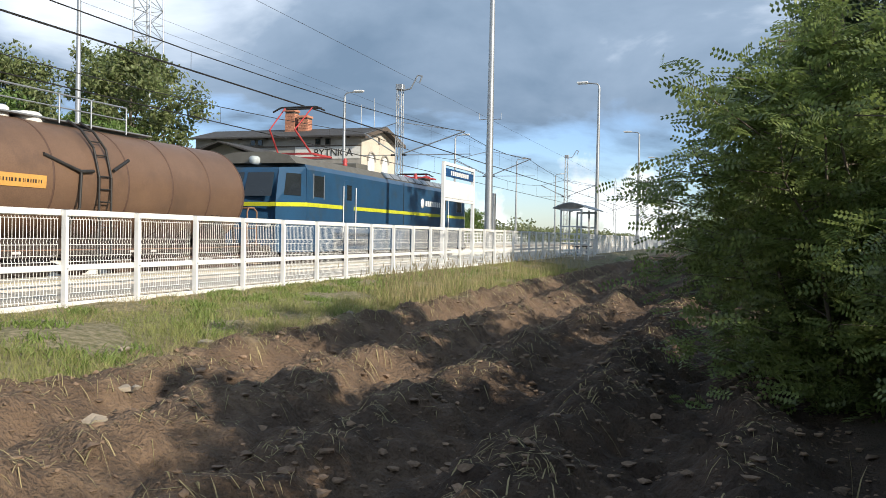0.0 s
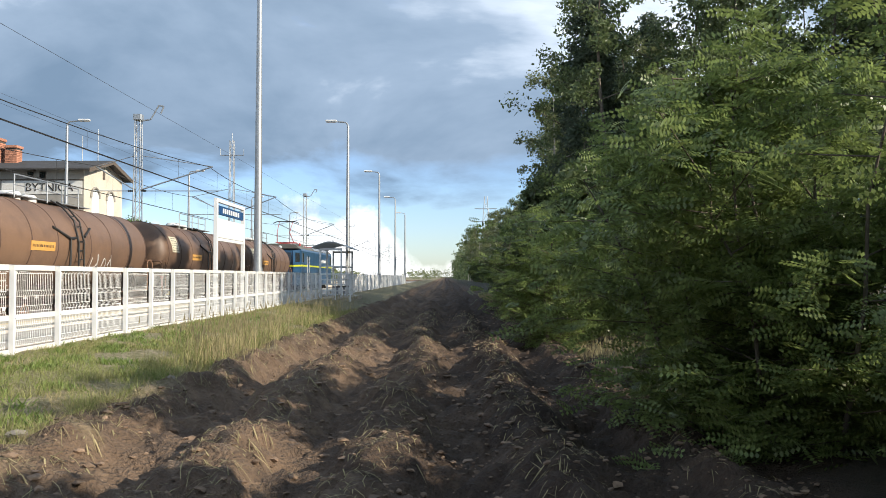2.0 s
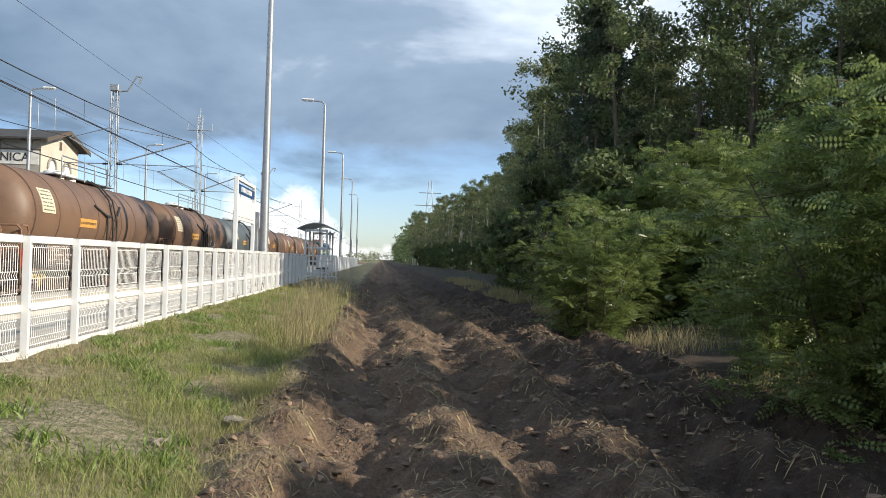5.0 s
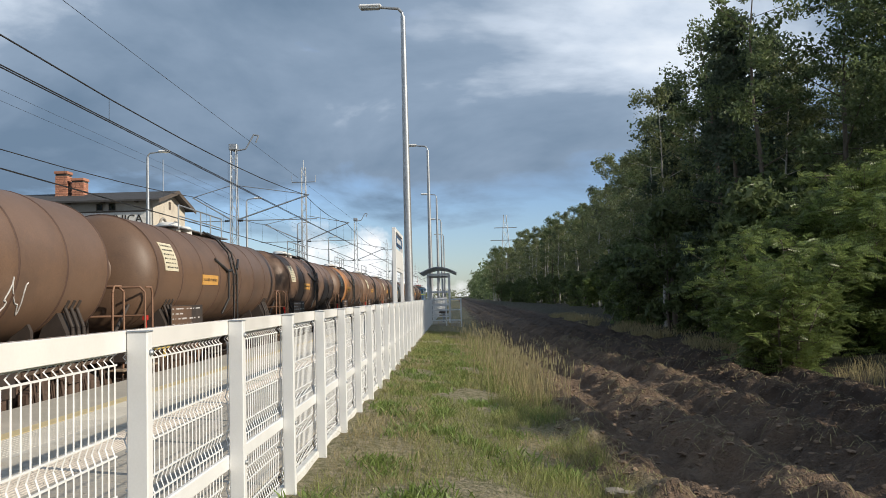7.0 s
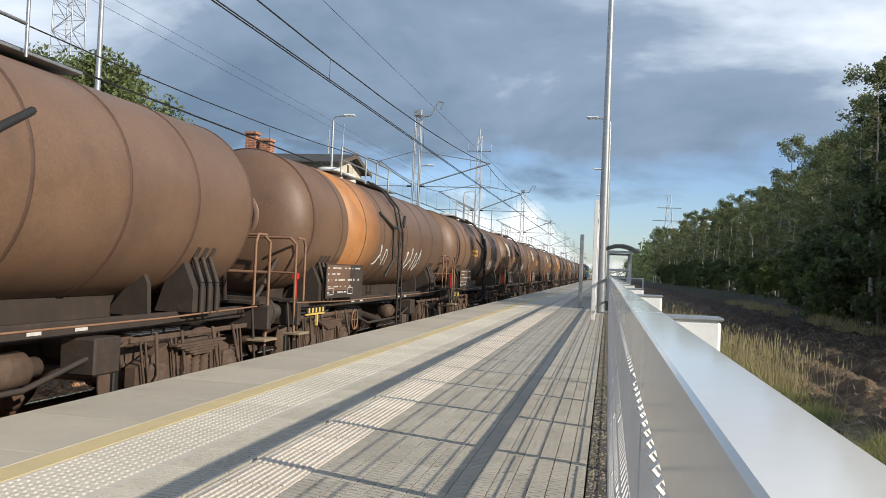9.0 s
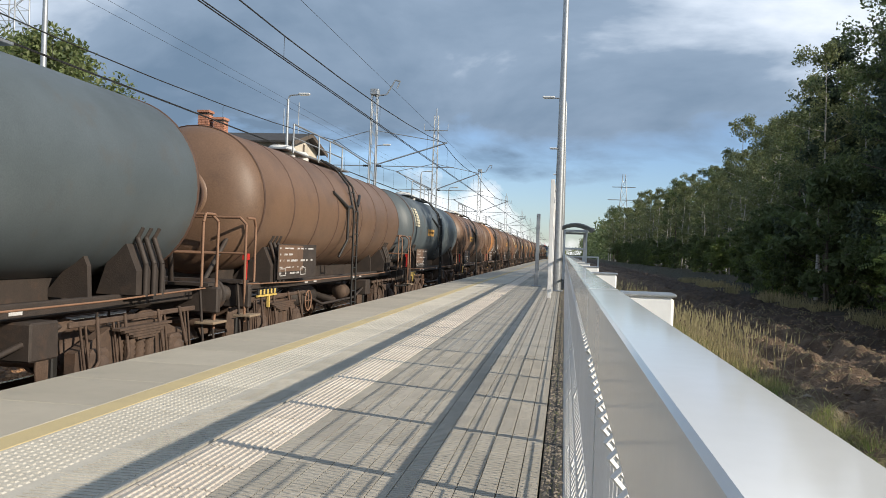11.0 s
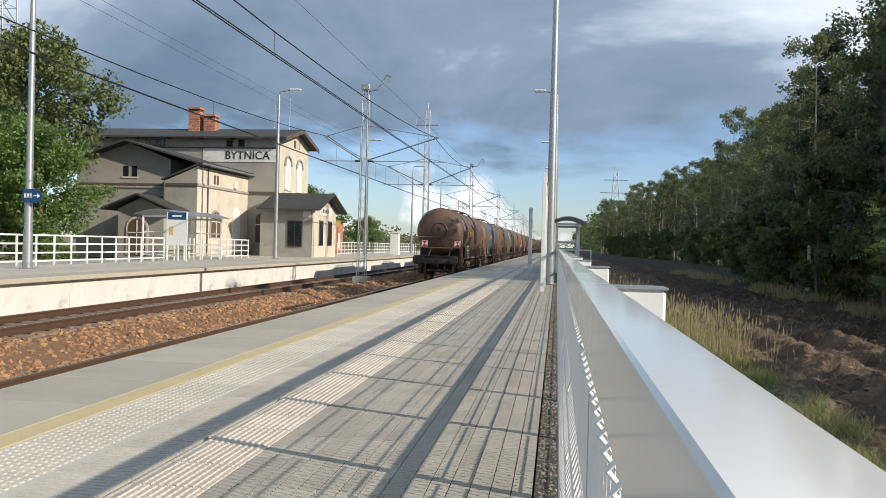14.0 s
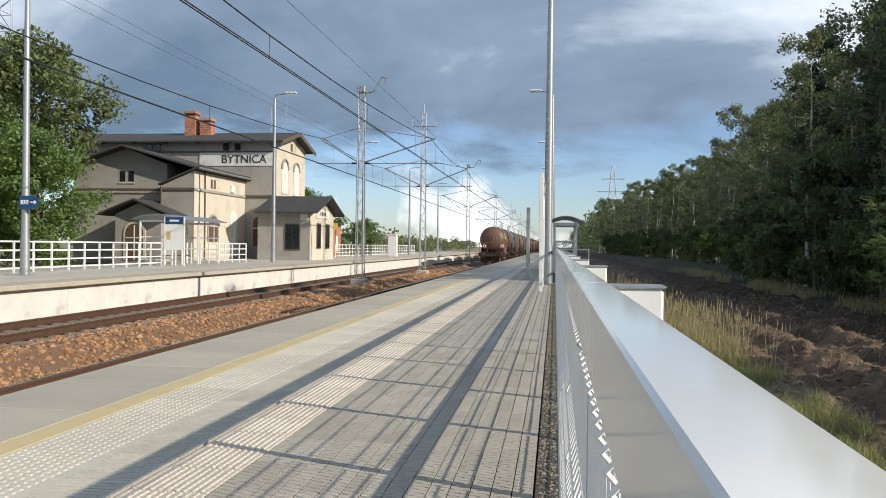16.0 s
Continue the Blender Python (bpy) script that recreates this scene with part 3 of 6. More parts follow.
for x0, x1, L, mname, nm in COLS:
    b = Bm().box(x0, x1, 0.004, L - 0.004, -0.075, 0.0, 0.005)
    if nm == "tactile_slab":
        for i in range(9):
            for j in range(9):
                cx, cy, q = x0 + 0.04 + i * 0.054, 0.034 + j * 0.054, 0.016
                b.add([(cx - q, cy - q, 0), (cx + q, cy - q, 0), (cx + q, cy + q, 0), (cx - q, cy + q, 0)] + [(cx + u * 0.009, cy + v * 0.009, 0.006) for u, v in ((-1, -1), (1, -1), (1, 1), (-1, 1))],
                      [(0, 1, 5, 4), (1, 2, 6, 5), (2, 3, 7, 6), (3, 0, 4, 7), (4, 5, 6, 7)])
        for i in range(11):
            cy = 0.03 + i * 0.044
            b.prism([(x0 + 0.56, 0), (x1 - 0.03, 0), (x1 - 0.03, 0.004), (x0 + 0.56, 0.004)], cy, cy + 0.022)
    if nm == "guiding_slab":
        for i in range(9):
            cx = x0 + 0.014 + i * 0.04
            b.prism([(cx, 0), (cx + 0.02, 0), (cx + 0.016, 0.006), (cx + 0.004, 0.006)], 0.006, L - 0.006)
    if nm == "paver":
        ribs = [(0.004, -0.075)]
        for i in range(15):
            ya = 0.004 + i * 0.0328
            ribs += [(ya, -0.007), (ya + 0.004, 0.0), (ya + 0.0245, 0.0), (ya + 0.0285, -0.007)]
        b = Bm().prism(ribs + [(L - 0.004, -0.007), (L - 0.004, -0.075)], x0, x1, "x")
    me = b.mesh(nm)
    n = min(int(30 / L), 60) if nm != "paver" else 20
    for k in range(n):
        part(nm, me, mname, plat, at=(0, -2.6 + k * L, 0))
    far = Bm()
    y = -2.6 + n * L
    while y < 160:
        far.box(x0, x1, y + 0.004, y + L * 2 - 0.004, -0.075, -0.001)
        y += L * 2
    y = -2.6 - L
    while y > -30:
        far.box(x0, x1, y + 0.004, y + L - 0.004, -0.075, -0.001)
        y -= L
    part(nm + "s_beyond", far, mname, plat, kind="stuff")
part("gravel_strip", Bm().box(-0.165, -0.06, -60, 160, -0.075, -0.012), "joint", plat, "narrow gritty strip with weeds")


def weed():
    return blade(rng.uniform(-0.15, -0.07), -1 + 30 * rng.random() ** 1.6, -0.015, rng.uniform(0.01, 0.04), 0.0015, 0.7)


scatter("weeds", weed, 700, "grass", "small weeds in the gritty strip beside the fence", "weeds")



def grit():
    return lump_at(rng.uniform(-0.16, -0.064), -1.2 + 26 * rng.random() ** 1.7, -0.012, rng.uniform(0.003, 0.011), 0.7)


scatter("grit", grit, 4500, "stone", "small pale grit in the strip beside the fence", "gravel")
plat2 = thing("far_platform", "pale slab platform with a whitewashed edge wall", "platform", "platforms", "structure")
part("platform_body", Bm().box(-22.7, EDGE2 - 0.25, -60, 160, -1.2, -0.06), "slab", plat2)
b = Bm()
for k in range(80):
    b.box(-14.6, EDGE2, -40 + 2.5 * k + 0.006, -40 + 2.5 * k + 2.494, -0.13, 0.0, 0.01)
part("edge_slabs", b, "slab", plat2, kind="stuff")
wall2 = Bm().box(EDGE2 - 0.25, EDGE2 - 0.2, 0.01, 4.99, -1.15, -0.13, 0.008).mesh("wall_panel")
for k in range(26):
    part("wall_panel", wall2, "wallwhite", plat2, "whitewashed precast edge panel", at=(0, -20 + 5 * k, 0))
part("yellow_line", Bm().box(-14.75, -14.63, -60, 160, -0.058, 0.001), "yellow", plat2)
part("paving", Bm().box(-22.7, -14.77, -60, 160, -0.058, 0.0), "tactile", plat2)

# ---- white mesh fence ----
SP, PH = 1.25, 0.68
fence = thing("platform_fence", "white steel mesh fence with square posts and a flat top rail", "fence")
post_me = Bm().box(-0.011, 0.060, -0.024, 0.024, -0.35, 1.069, 0.004).mesh("post")
cap_me = Bm().box(-0.0115, 0.063, -0.027, 0.027, 1.069, 1.074, 0.002).mesh("cap")
bolt_me = Bm().lathe([(0.061, 0.011), (0.071, 0.009), (0.072, 0.0)], "x", 8).mesh("bolt")
top_me = Bm().box(-0.055, -0.0125, 0.0, SP, 1.005, 1.076, 0.002).mesh("top_rail")
mid_me = Bm().box(-0.034, -0.012, 0.0, SP, 0.36, 0.43, 0.005).mesh("middle_rail")
pb = Bm()


def zz(z):
    """The mesh is folded outwards at its stiffening wires."""
    if abs(z - 0.982) < 0.018:
        return 0.016 * (1 - abs(z - 0.982) / 0.018)
    for c in (0.70, 0.50, 0.25, 0.06):
        if abs(z - c) < 0.035:
            return 0.012 * (1 - abs(z - c) / 0.035)
    return 0.0


heights = [0.0, 0.025, 0.06, 0.095, 0.215, 0.25, 0.285, 0.465, 0.50, 0.535, 0.665, 0.70, 0.735, 0.964, 0.982, 1.0]
for i in range(24):
    y = 0.055 + i * 0.0496
    for z0, z1 in zip(heights, heights[1:]):
        x0, x1 = -0.038 - zz(z0), -0.038 - zz(z1)
        w = 0.0026
        pb.add([(x0 - w, y + w, z0), (x0 + w, y + w, z0), (x0, y - w, z0), (x1 - w, y + w, z1), (x1 + w, y + w, z1), (x1, y - w, z1)],
               [(0, 1, 4, 3), (1, 2, 5, 4), (2, 0, 3, 5)])
for z in (0.025, 0.095, 0.215, 0.285, 0.465, 0.535, 0.665, 0.735, 0.964, 1.0):
    pb.box(-0.041, -0.035, 0.04, SP - 0.04, z - 0.003, z + 0.003)
panel_me = pb.mesh("mesh_panel")
k0, k1 = -9, 27
for k in range(k0, 90):
    y = PH + SP * k
    if 27 <= k < 32:
        continue
    p = part("post", post_me, "white", fence, at=(0, y, 0))
    part("cap", cap_me, "galv", p, "grey post cap")
    if -4 < k < 14:
        for z in (1.0, 0.39):
            part("bolt", bolt_me, "galv", p, at=(0, 0, z))
    part("top_rail", top_me, "gloss", fence, at=(0, y, 0))
    part("middle_rail", mid_me, "white", fence, at=(0, y, 0))
    part("mesh_panel", panel_me, "white", fence, at=(0, y, 0))


# ---- lamps, signs, shelters ----
def lamp(x, y, out, h=10.2, label="tall galvanised platform lamp on a tapering pole"):
    """A tapering pole with a bent arm and a flat street-lamp head; out: +1 or -1 along x."""
    o = thing("platform_lamp", label, "lamp post", "platform lamps", at=(x, y, 0))
    part("pole", Bm().tube((0, 0, 0), (0, 0, h - 0.25), 0.14, 0.075, 16), "galv", o)
    part("base_cover", Bm().tube((0, 0, 0), (0, 0, 1.2), 0.155, 0.15, 16), "galv", o)
    part("base_plate", Bm().box(-0.2, 0.2, -0.2, 0.2, 0, 0.03, 0.006), "galv", o)
    part("arm", Bm().path([(0, 0, h - 0.3), (0.03 * out, 0, h - 0.12), (0.14 * out, 0, h), (0.75 * out, 0, h + 0.06)], 0.045, 8), "galv", o)
    hd = Bm().box(-0.36, 0.36, -0.14, 0.14, -0.05, 0.06, 0.045)
    hobj = part("lamp_head", hd, "white", o, "flat pale lamp head", at=(1.02 * out, 0, h + 0.09))
    part("glass_cover", Bm().box(-0.3, 0.3, -0.11, 0.11, -0.085, -0.05, 0.02), "clear", hobj)
    return o


for i, y in enumerate((23.5, 47.5, 71.5, 95.5, 119.5)):
    lamp(-0.3, y, -1)
for i, y in enumerate((-1.0, 23.2, 47.2, 71.0, 95.0, 119.0)):
    lamp(-17.1, y, 1)

sg = thing("station_name_board", "white framed station name board with a blue strip on two posts", "sign", at=(-0.43, 19.2, 0))
for y in (0.0, 2.9):
    part("post", Bm().box(-0.05, 0.05, y - 0.05, y + 0.05, 0, 2.97, 0.008), "white", sg)
part("top_bar", Bm().box(-0.045, 0.045, 0.052, 2.848, 2.87, 2.965, 0.006), "white", sg)
pn = part("panel", Bm().box(-0.03, 0.03, 0.052, 2.848, 1.95, 2.45, 0.005), "white", sg, "white name panel")
part("strip", Bm().box(-0.034, 0.034, 0.10, 2.80, 2.56, 2.79, 0.004), "signblue", sg, "dark blue name strip")
part("lower_bar", Bm().box(-0.03, 0.03, 0.052, 2.848, 1.86, 1.94, 0.005), "white", sg)
for k in range(9):
    part("letter_bar", Bm().box(0.035, 0.038, 0.55 + 0.2 * k, 0.68 + 0.2 * k, 2.61, 2.74), "white", sg, "unreadable pale letter")
tot = thing("information_column", "narrow grey information column on the platform", "sign", at=(0, 0, 0))
part("body", Bm().box(-1.05, -0.93, 26.5, 26.75, 0, 2.45, 0.012), "galv", tot)
part("foot", Bm().box(-1.15, -0.83, 26.45, 26.8, 0, 0.03, 0.005), "galv", tot)


def shelter(x0, x1, y0, y1, name="platform_shelter", label="white framed passenger shelter with a curved roof and clear panes"):
    o = thing(name, label, "shelter", "shelters")
    h = 2.2
    for x in (x0, x1):
        for y in (y0, (y0 + y1) / 2, y1):
            part("post", Bm().box(x - 0.04, x + 0.04, y - 0.04, y + 0.04, 0 if x < 0.2 or x1 < 0 else -0.4, h, 0.006), "white", o)
    top, n = Bm(), 10
    pr = []
    for i in range(n + 1):
        a = i / n
        pr.append((x0 - 0.35 + (x1 - x0 + 0.7) * a, h + 0.26 * math.sin(math.pi * a)))
    top.prism(pr + [(p, q + 0.035) for p, q in pr[::-1]], y0 - 0.3, y1 + 0.3)
    part("roof", top, "galv", o, "curved grey roof sheet")
    for y in (y0, y1):
        part("end_beam", Bm().box(x0, x1, y - 0.03, y + 0.03, h - 0.1, h, 0.004), "white", o)
    back = x0 if x1 < 0 else x1
    for z in (0.25, 0.75, 1.35):
        part("rail", Bm().box(back - 0.025, back + 0.025, y0, y1, z, z + 0.06, 0.005), "white", o)
        for y in (y0, y1):
            part("rail", Bm().box(x0, x1, y - 0.02, y + 0.02, z, z + 0.06, 0.005), "white", o)
    be = part("bench", Bm().box(back - 0.1 if x1 > 0 else back + 0.1, back - 0.5 if x1 > 0 else back + 0.5, y0 + 0.6, y1 - 0.6, 0.42, 0.47, 0.006) if x1 < 0 else
              Bm().box(back - 0.5, back - 0.1, y0 + 0.6, y1 - 0.6, 0.42, 0.47, 0.006), "timber", o, "slatted bench")
    for y in (y0 + 0.9, y1 - 0.9):
        part("bench_leg", Bm().box(back - 0.34 if x1 > 0 else back + 0.26, back - 0.26 if x1 > 0 else back + 0.34, y - 0.03, y + 0.03, 0, 0.42), "galv", be)
    return o


shelter(-0.1, 0.85, 35.2, 39.6)
solid("shelter_floor", Bm().box(0.0, 1.3, 34.4, 40.2, -0.6, -0.002, 0.01), "slab", "concrete floor slab under the shelter", "slab", kind="structure")
side = thing("side_fence", "white tube railing round the shelter bay", "fence")
for x in (0.06, 0.7, 1.35):
    part("post", Bm().box(x - 0.03, x + 0.03, 34.3, 34.36, -0.5, 1.06, 0.004), "white", side)
for z in (0.1, 0.55, 1.0):
    part("rail", Bm().box(0.03, 1.38, 34.31, 34.35, z, z + 0.06, 0.004), "white", side)
shelter(-20.0, -18.2, 36.3, 41.5)

rl = thing("far_platform_railing", "white steel railing along the back of the platform", "railing")
for k in range(26):
    y = 19.5 + 1.1 * k
    part("post", Bm().box(-18.78, -18.72, y - 0.03, y + 0.03, 0, 1.12, 0.004), "white", rl)
for z in (0.12, 0.42, 0.75, 1.06):
    part("rail", Bm().box(-18.77, -18.73, 19.5, 35.9, z, z + 0.06, 0.004), "white", rl)
    part("rail", Bm().box(-18.77, -18.73, 41.6, 47.0, z, z + 0.06, 0.004), "white", rl)
rl2 = thing("far_platform_railing", "white steel railing further along the platform", "railing")
for k in range(34):
    y = 66 + 1.2 * k
    part("post", Bm().box(-18.28, -18.22, y - 0.03, y + 0.03, 0, 1.12, 0.004), "white", rl2)
for z in (0.12, 0.42, 0.75, 1.06):
    part("rail", Bm().box(-18.27, -18.23, 66, 106, z, z + 0.06, 0.004), "white", rl2)
ib = thing("timetable_board", "white timetable board with a blue header on two posts", "notice board", at=(-18.6, 36.0, 0))
for x in (0.0, 0.98):
    part("post", Bm().box(x - 0.03, x + 0.03, -0.03, 0.03, 0, 2.35, 0.004), "white", ib)
part("board", Bm().box(0.03, 0.95, -0.025, 0.025, 0.75, 1.98, 0.004), "white", ib)
part("header", Bm().box(0.03, 0.95, -0.03, 0.03, 1.99, 2.33, 0.004), "signblue", ib, "blue header strip")
part("letter_bar", Bm().box(0.25, 0.72, -0.034, -0.031, 2.12, 2.21), "white", ib, "unreadable pale lettering")
part("sheet", Bm().box(0.10, 0.30, -0.03, -0.026, 1.25, 1.65), "labely", ib, "yellow timetable sheet")
ds = thing("direction_sign", "blue direction sign with a white arrow on the lamp pole", "sign", at=(-17.1, 23.2, 0))
part("plate", Bm().prism([(-0.1, 2.15), (0.45, 2.15), (0.62, 2.36), (0.45, 2.57), (-0.1, 2.57)], -0.19, -0.15), "signblue", ds)
part("arrow", Bm().prism([(0.28, 2.34), (0.42, 2.34), (0.42, 2.28), (0.52, 2.36), (0.42, 2.44), (0.42, 2.38), (0.28, 2.38)], -0.196, -0.192), "white", ds, "white arrow")
for k in range(3):
    part("symbol", Bm().box(-0.04 + 0.1 * k, 0.03 + 0.1 * k, -0.196, -0.192, 2.29, 2.43), "white", ds, "pale symbol")
fb = thing("blue_board", "blue and white platform board on white posts", "sign", at=(-17.9, 22.6, 0))
for x in (0.0, -0.9):
    part("post", Bm().box(x - 0.05, x + 0.05, -0.05, 0.05, 0, 2.9, 0.006), "white", fb)
part("panel", Bm().box(-0.85, -0.05, -0.03, 0.03, 2.45, 2.95, 0.004), "signblue", fb, "blue panel")
part("lower_panel", Bm().box(-0.85, -0.05, -0.03, 0.03, 2.1, 2.44, 0.004), "white", fb, "white panel with an arrow")
ys_ = thing("yellow_sign", "small yellow sign on a post beside the platform", "sign", at=(-19.8, 70, 0))
part("post", Bm().tube((0, 0, 0), (0, 0, 2.9), 0.04), "galv", ys_)
part("plate", Bm().box(-0.7, 0.7, -0.03, -0.0, 2.4, 3.0, 0.005), "labely", ys_)


# ---- overhead line ----
def mast(x, y, h, arm=True, kind=0):
    o = thing("catenary_mast", "grey lattice steel catenary mast on a concrete foot", "mast", "catenary masts", at=(x, y, 0))
    part("foot", Bm().box(-0.4, 0.4, -0.4, 0.4, -1.2, -0.55, 0.05), "slab", o, "concrete foot")
    w0, w1 = 0.20, 0.13
    for sx in (-1, 1):
        for sy in (-1, 1):
            part("corner_angle", Bm().tube((sx * w0, sy * w0, -0.6), (sx * w1, sy * w1, h), 0.03, n=4), "galv", o)
    lat = Bm()
    z, n = -0.5, 0
    while z < h - 0.5:
        q = lambda zz_: w0 + (w1 - w0) * (zz_ + 0.6) / (h + 0.6)
        a, c = q(z), q(z + 0.5)
        s = 1 if n % 2 else -1
        for f in (-1, 1):
            lat.tube((-s * a, f * a, z), (s * c, f * c, z + 0.5), 0.012, n=4, caps=False)
            lat.tube((f * a, -s * a, z), (f * c, s * c, z + 0.5), 0.012, n=4, caps=False)
        z += 0.5
        n += 1
    part("lacing", lat, "galv", o, "zigzag lacing bars")
    if arm:
        for d, tc in ((1, T1), (-1, T2)):
            reach = tc - x + 0.2 * d
            part("cantilever", Bm().tube((0.15 * d, 0, 5.2), (reach, 0, 6.35), 0.035), "galv", o)
            part("stay", Bm().tube((0.15 * d, 0, 6.9), (reach, 0, 6.35), 0.02), "galv", o)
            part("registration_arm", Bm().tube((0.15 * d, 0, 5.15), (reach * 1.1, 0, 5.15), 0.022), "galv", o)
            part("insulator", Bm().lathe([(0.2, 0.0), (0.2, 0.06), (0.26, 0.035), (0.3, 0.06), (0.36, 0.035), (0.4, 0.06), (0.46, 0.0)], "x", 10, (0 if d > 0 else -0.66, 0, 5.15)), "iron", o)
    if kind == 1:
        part("horn", Bm().path([(0, 0, h - 0.3), (0.6, 0, h - 0.2), (1.0, 0, h + 0.5), (1.25, 0, h + 0.45), (1.1, 0, h + 0.1)], 0.04), "galv", o, "curved switch horn")
        part("box", Bm().box(-0.2, 0.2, -0.2, 0.2, h - 0.25, h + 0.05, 0.02), "galv", o)
    else:
        part("top_crossbar", Bm().tube((-0.8, 0, h - 1.0), (0.8, 0, h - 1.0), 0.03), "galv", o)
        for s in (-0.8, 0.8):
            part("spike", Bm().tube((s, 0, h - 1.0), (s, 0, h - 0.55), 0.02), "galv", o)
        part("spire", Bm().tube((0, 0, h - 0.2), (0, 0, h + 0.5), 0.03), "galv", o)
    return o


MASTS = [(-9.65, 38.6, 8.9, 1), (-9.0, 54.2, 10.2, 0), (-9.0, 84, 9.5, 1), (-9.0, 124, 9.5, 0), (-9.0, 170, 9.5, 0), (-9.0, 215, 9.5, 0), (-9.0, -8, 9.5, 0)]
for x, y, h, kd in MASTS:
    mast(x, y, h, True, kd)
sp = [(-60, -8), (-8, 38.6), (38.6, 54.2), (54.2, 84), (84, 124), (124, 170), (170, 215), (215, 300)]
for tc in (T1, T2):
    ln = thing("overhead_line", "thin dark contact wire hung from a messenger wire", "overhead wire", "overhead lines", at=(tc, 0, 0))
    part("contact_wire", Bm().tube((0, -60, 5.05), (0, 300, 5.05), 0.013, n=5), "iron", ln)
    part("contact_wire", Bm().tube((0.07, -60, 5.05), (0.07, 300, 5.05), 0.013, n=5), "iron", ln)
    ms, dr = Bm(), Bm()
    for a, c in sp:
        n = 10
        sag = min(1.0, (c - a) / 45)
        pts = [(0, a + (c - a) * i / n, 6.35 - 4 * sag * 0.8 * (i / n) * (1 - i / n)) for i in range(n + 1)]
        ms.path(pts, 0.016, 5)
        for p in pts[1:-1:2]:
            dr.tube(p, (0, p[1], 5.05), 0.006, n=4)
    part("messenger_wire", ms, "iron", ln)
    part("dropper", dr, "iron", ln, "thin dropper wires")
for x, z in ((-19.8, 10.8), (-20.8, 11.8), (-9.0, 9.2)):
    solid("power_line", Bm().tube((x, -60, z), (x, 228, z), 0.008, n=4), "iron", "thin dark power line strung above the station", "wire", "power lines")

lt = thing("lattice_tower", "tall slender lattice radio tower behind the trees", "tower", at=(-67, 90, 0))
TH = 50
for sx in (-1, 1):
    for sy in (-1, 1):
        part("leg", Bm().tube((sx * 1.7, sy * 1.7, -1.2), (sx * 1.1, sy * 1.1, TH), 0.10, n=5), "galv", lt)
b = Bm()
for k in range(26):
    z = -1 + k * 1.96
    a = 1.7 - 0.6 * (z + 1.2) / 51
    s = 1 if k % 2 else -1
    for f in (-1, 1):
        b.tube((-s * a, f * a, z), (s * a, f * a, z + 1.96), 0.05, n=4, caps=False)
        b.tube((f * a, -s * a, z), (f * a, s * a, z + 1.96), 0.05, n=4, caps=False)
        b.tube((-a, f * a, z), (a, f * a, z), 0.04, n=4, caps=False)
        b.tube((f * a, -a, z), (f * a, a, z), 0.04, n=4, caps=False)
part("bracing", b, "galv", lt)
for px, py in ((22, 330), (36, 420), (60, 520)):
    pyl = thing("pylon", "distant grey lattice power pylon", "pylon", "pylons", at=(px, py, -1))
    for sx in (-1, 1):
        part("leg", Bm().tube((sx * 3, 0, 0), (sx * 0.5, 0, 34), 0.2, n=4), "galv", pyl)
    for z, wd in ((24, 6), (29, 4.5)):
        part("crossarm", Bm().tube((-wd, 0, z), (wd, 0, z), 0.2, n=4), "galv", pyl)
    b = Bm()
    for k in range(8):
        z = 4 * k
        a, c = 3 - 2.5 * z / 34, 3 - 2.5 * (z + 4) / 34
        b.tube((-a, 0, z), (c, 0, z + 4), 0.1, n=4).tube((a, 0, z), (-c, 0, z + 4), 0.1, n=4)
    part("bracing", b, "galv", pyl)


# ---- station building ----
st = thing("station_building", "old plastered station house with a black felt roof and brick chimneys", "building")


def gable_x(x0, x1, y0, y1, eave, ridge):
    """A house body whose ridge runs along x."""
    ym = (y0 + y1) / 2
    return Bm().prism([(y0, -0.3), (y1, -0.3), (y1, eave), (ym, ridge), (y0, eave)], x0, x1, "x")


def gable_y(x0, x1, y0, y1, e0, e1, xr, ridge):
    return Bm().prism([(x0, -0.3), (x1, -0.3), (x1, e1), (xr, ridge), (x0, e0)], y0, y1, "y")


def slope(p0, p1, q0, q1, th=0.12):
    """A roof sheet between the lower edge p0-p1 and the upper edge q0-q1."""
    b = Bm()
    up = [(p[0], p[1], p[2] + th) for p in (p0, p1, q1, q0)]
    b.add([p0, p1, q1, q0] + up, [(0, 1, 2, 3), (4, 7, 6, 5), (0, 4, 5, 1), (1, 5, 6, 2), (2, 6, 7, 3), (3, 7, 4, 0)])
    return b


MX0, MX1, MY0, MY1, ME, MR = -36.0, -20.5, 57.4, 64.4, 8.72, 9.62
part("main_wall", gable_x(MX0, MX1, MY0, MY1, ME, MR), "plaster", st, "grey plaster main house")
# lighter sheet over the +x end, sunlight put into its colour
part("gable_wall", gable_x(MX1, MX1 + 0.04, MY0 - 0.02, MY1 + 0.02, ME, MR), "plaster2", st, "cream plaster gable, coloured lighter for its sunlit side")
ym, o = (MY0 + MY1) / 2, 0.75
k = (MR - ME) / (ym - MY0)
part("roof", slope((MX0 - 0.4, MY0 - o, ME - o * k + 0.02), (MX1 + 0.7, MY0 - o, ME - o * k + 0.02), (MX0 - 0.4, ym, MR + 0.02), (MX1 + 0.7, ym, MR + 0.02)), "roof", st)
part("roof", slope((MX0 - 0.4, MY1 + o, ME - o * k + 0.02), (MX1 + 0.7, MY1 + o, ME - o * k + 0.02), (MX0 - 0.4, ym, MR + 0.02), (MX1 + 0.7, ym, MR + 0.02)), "roof", st)
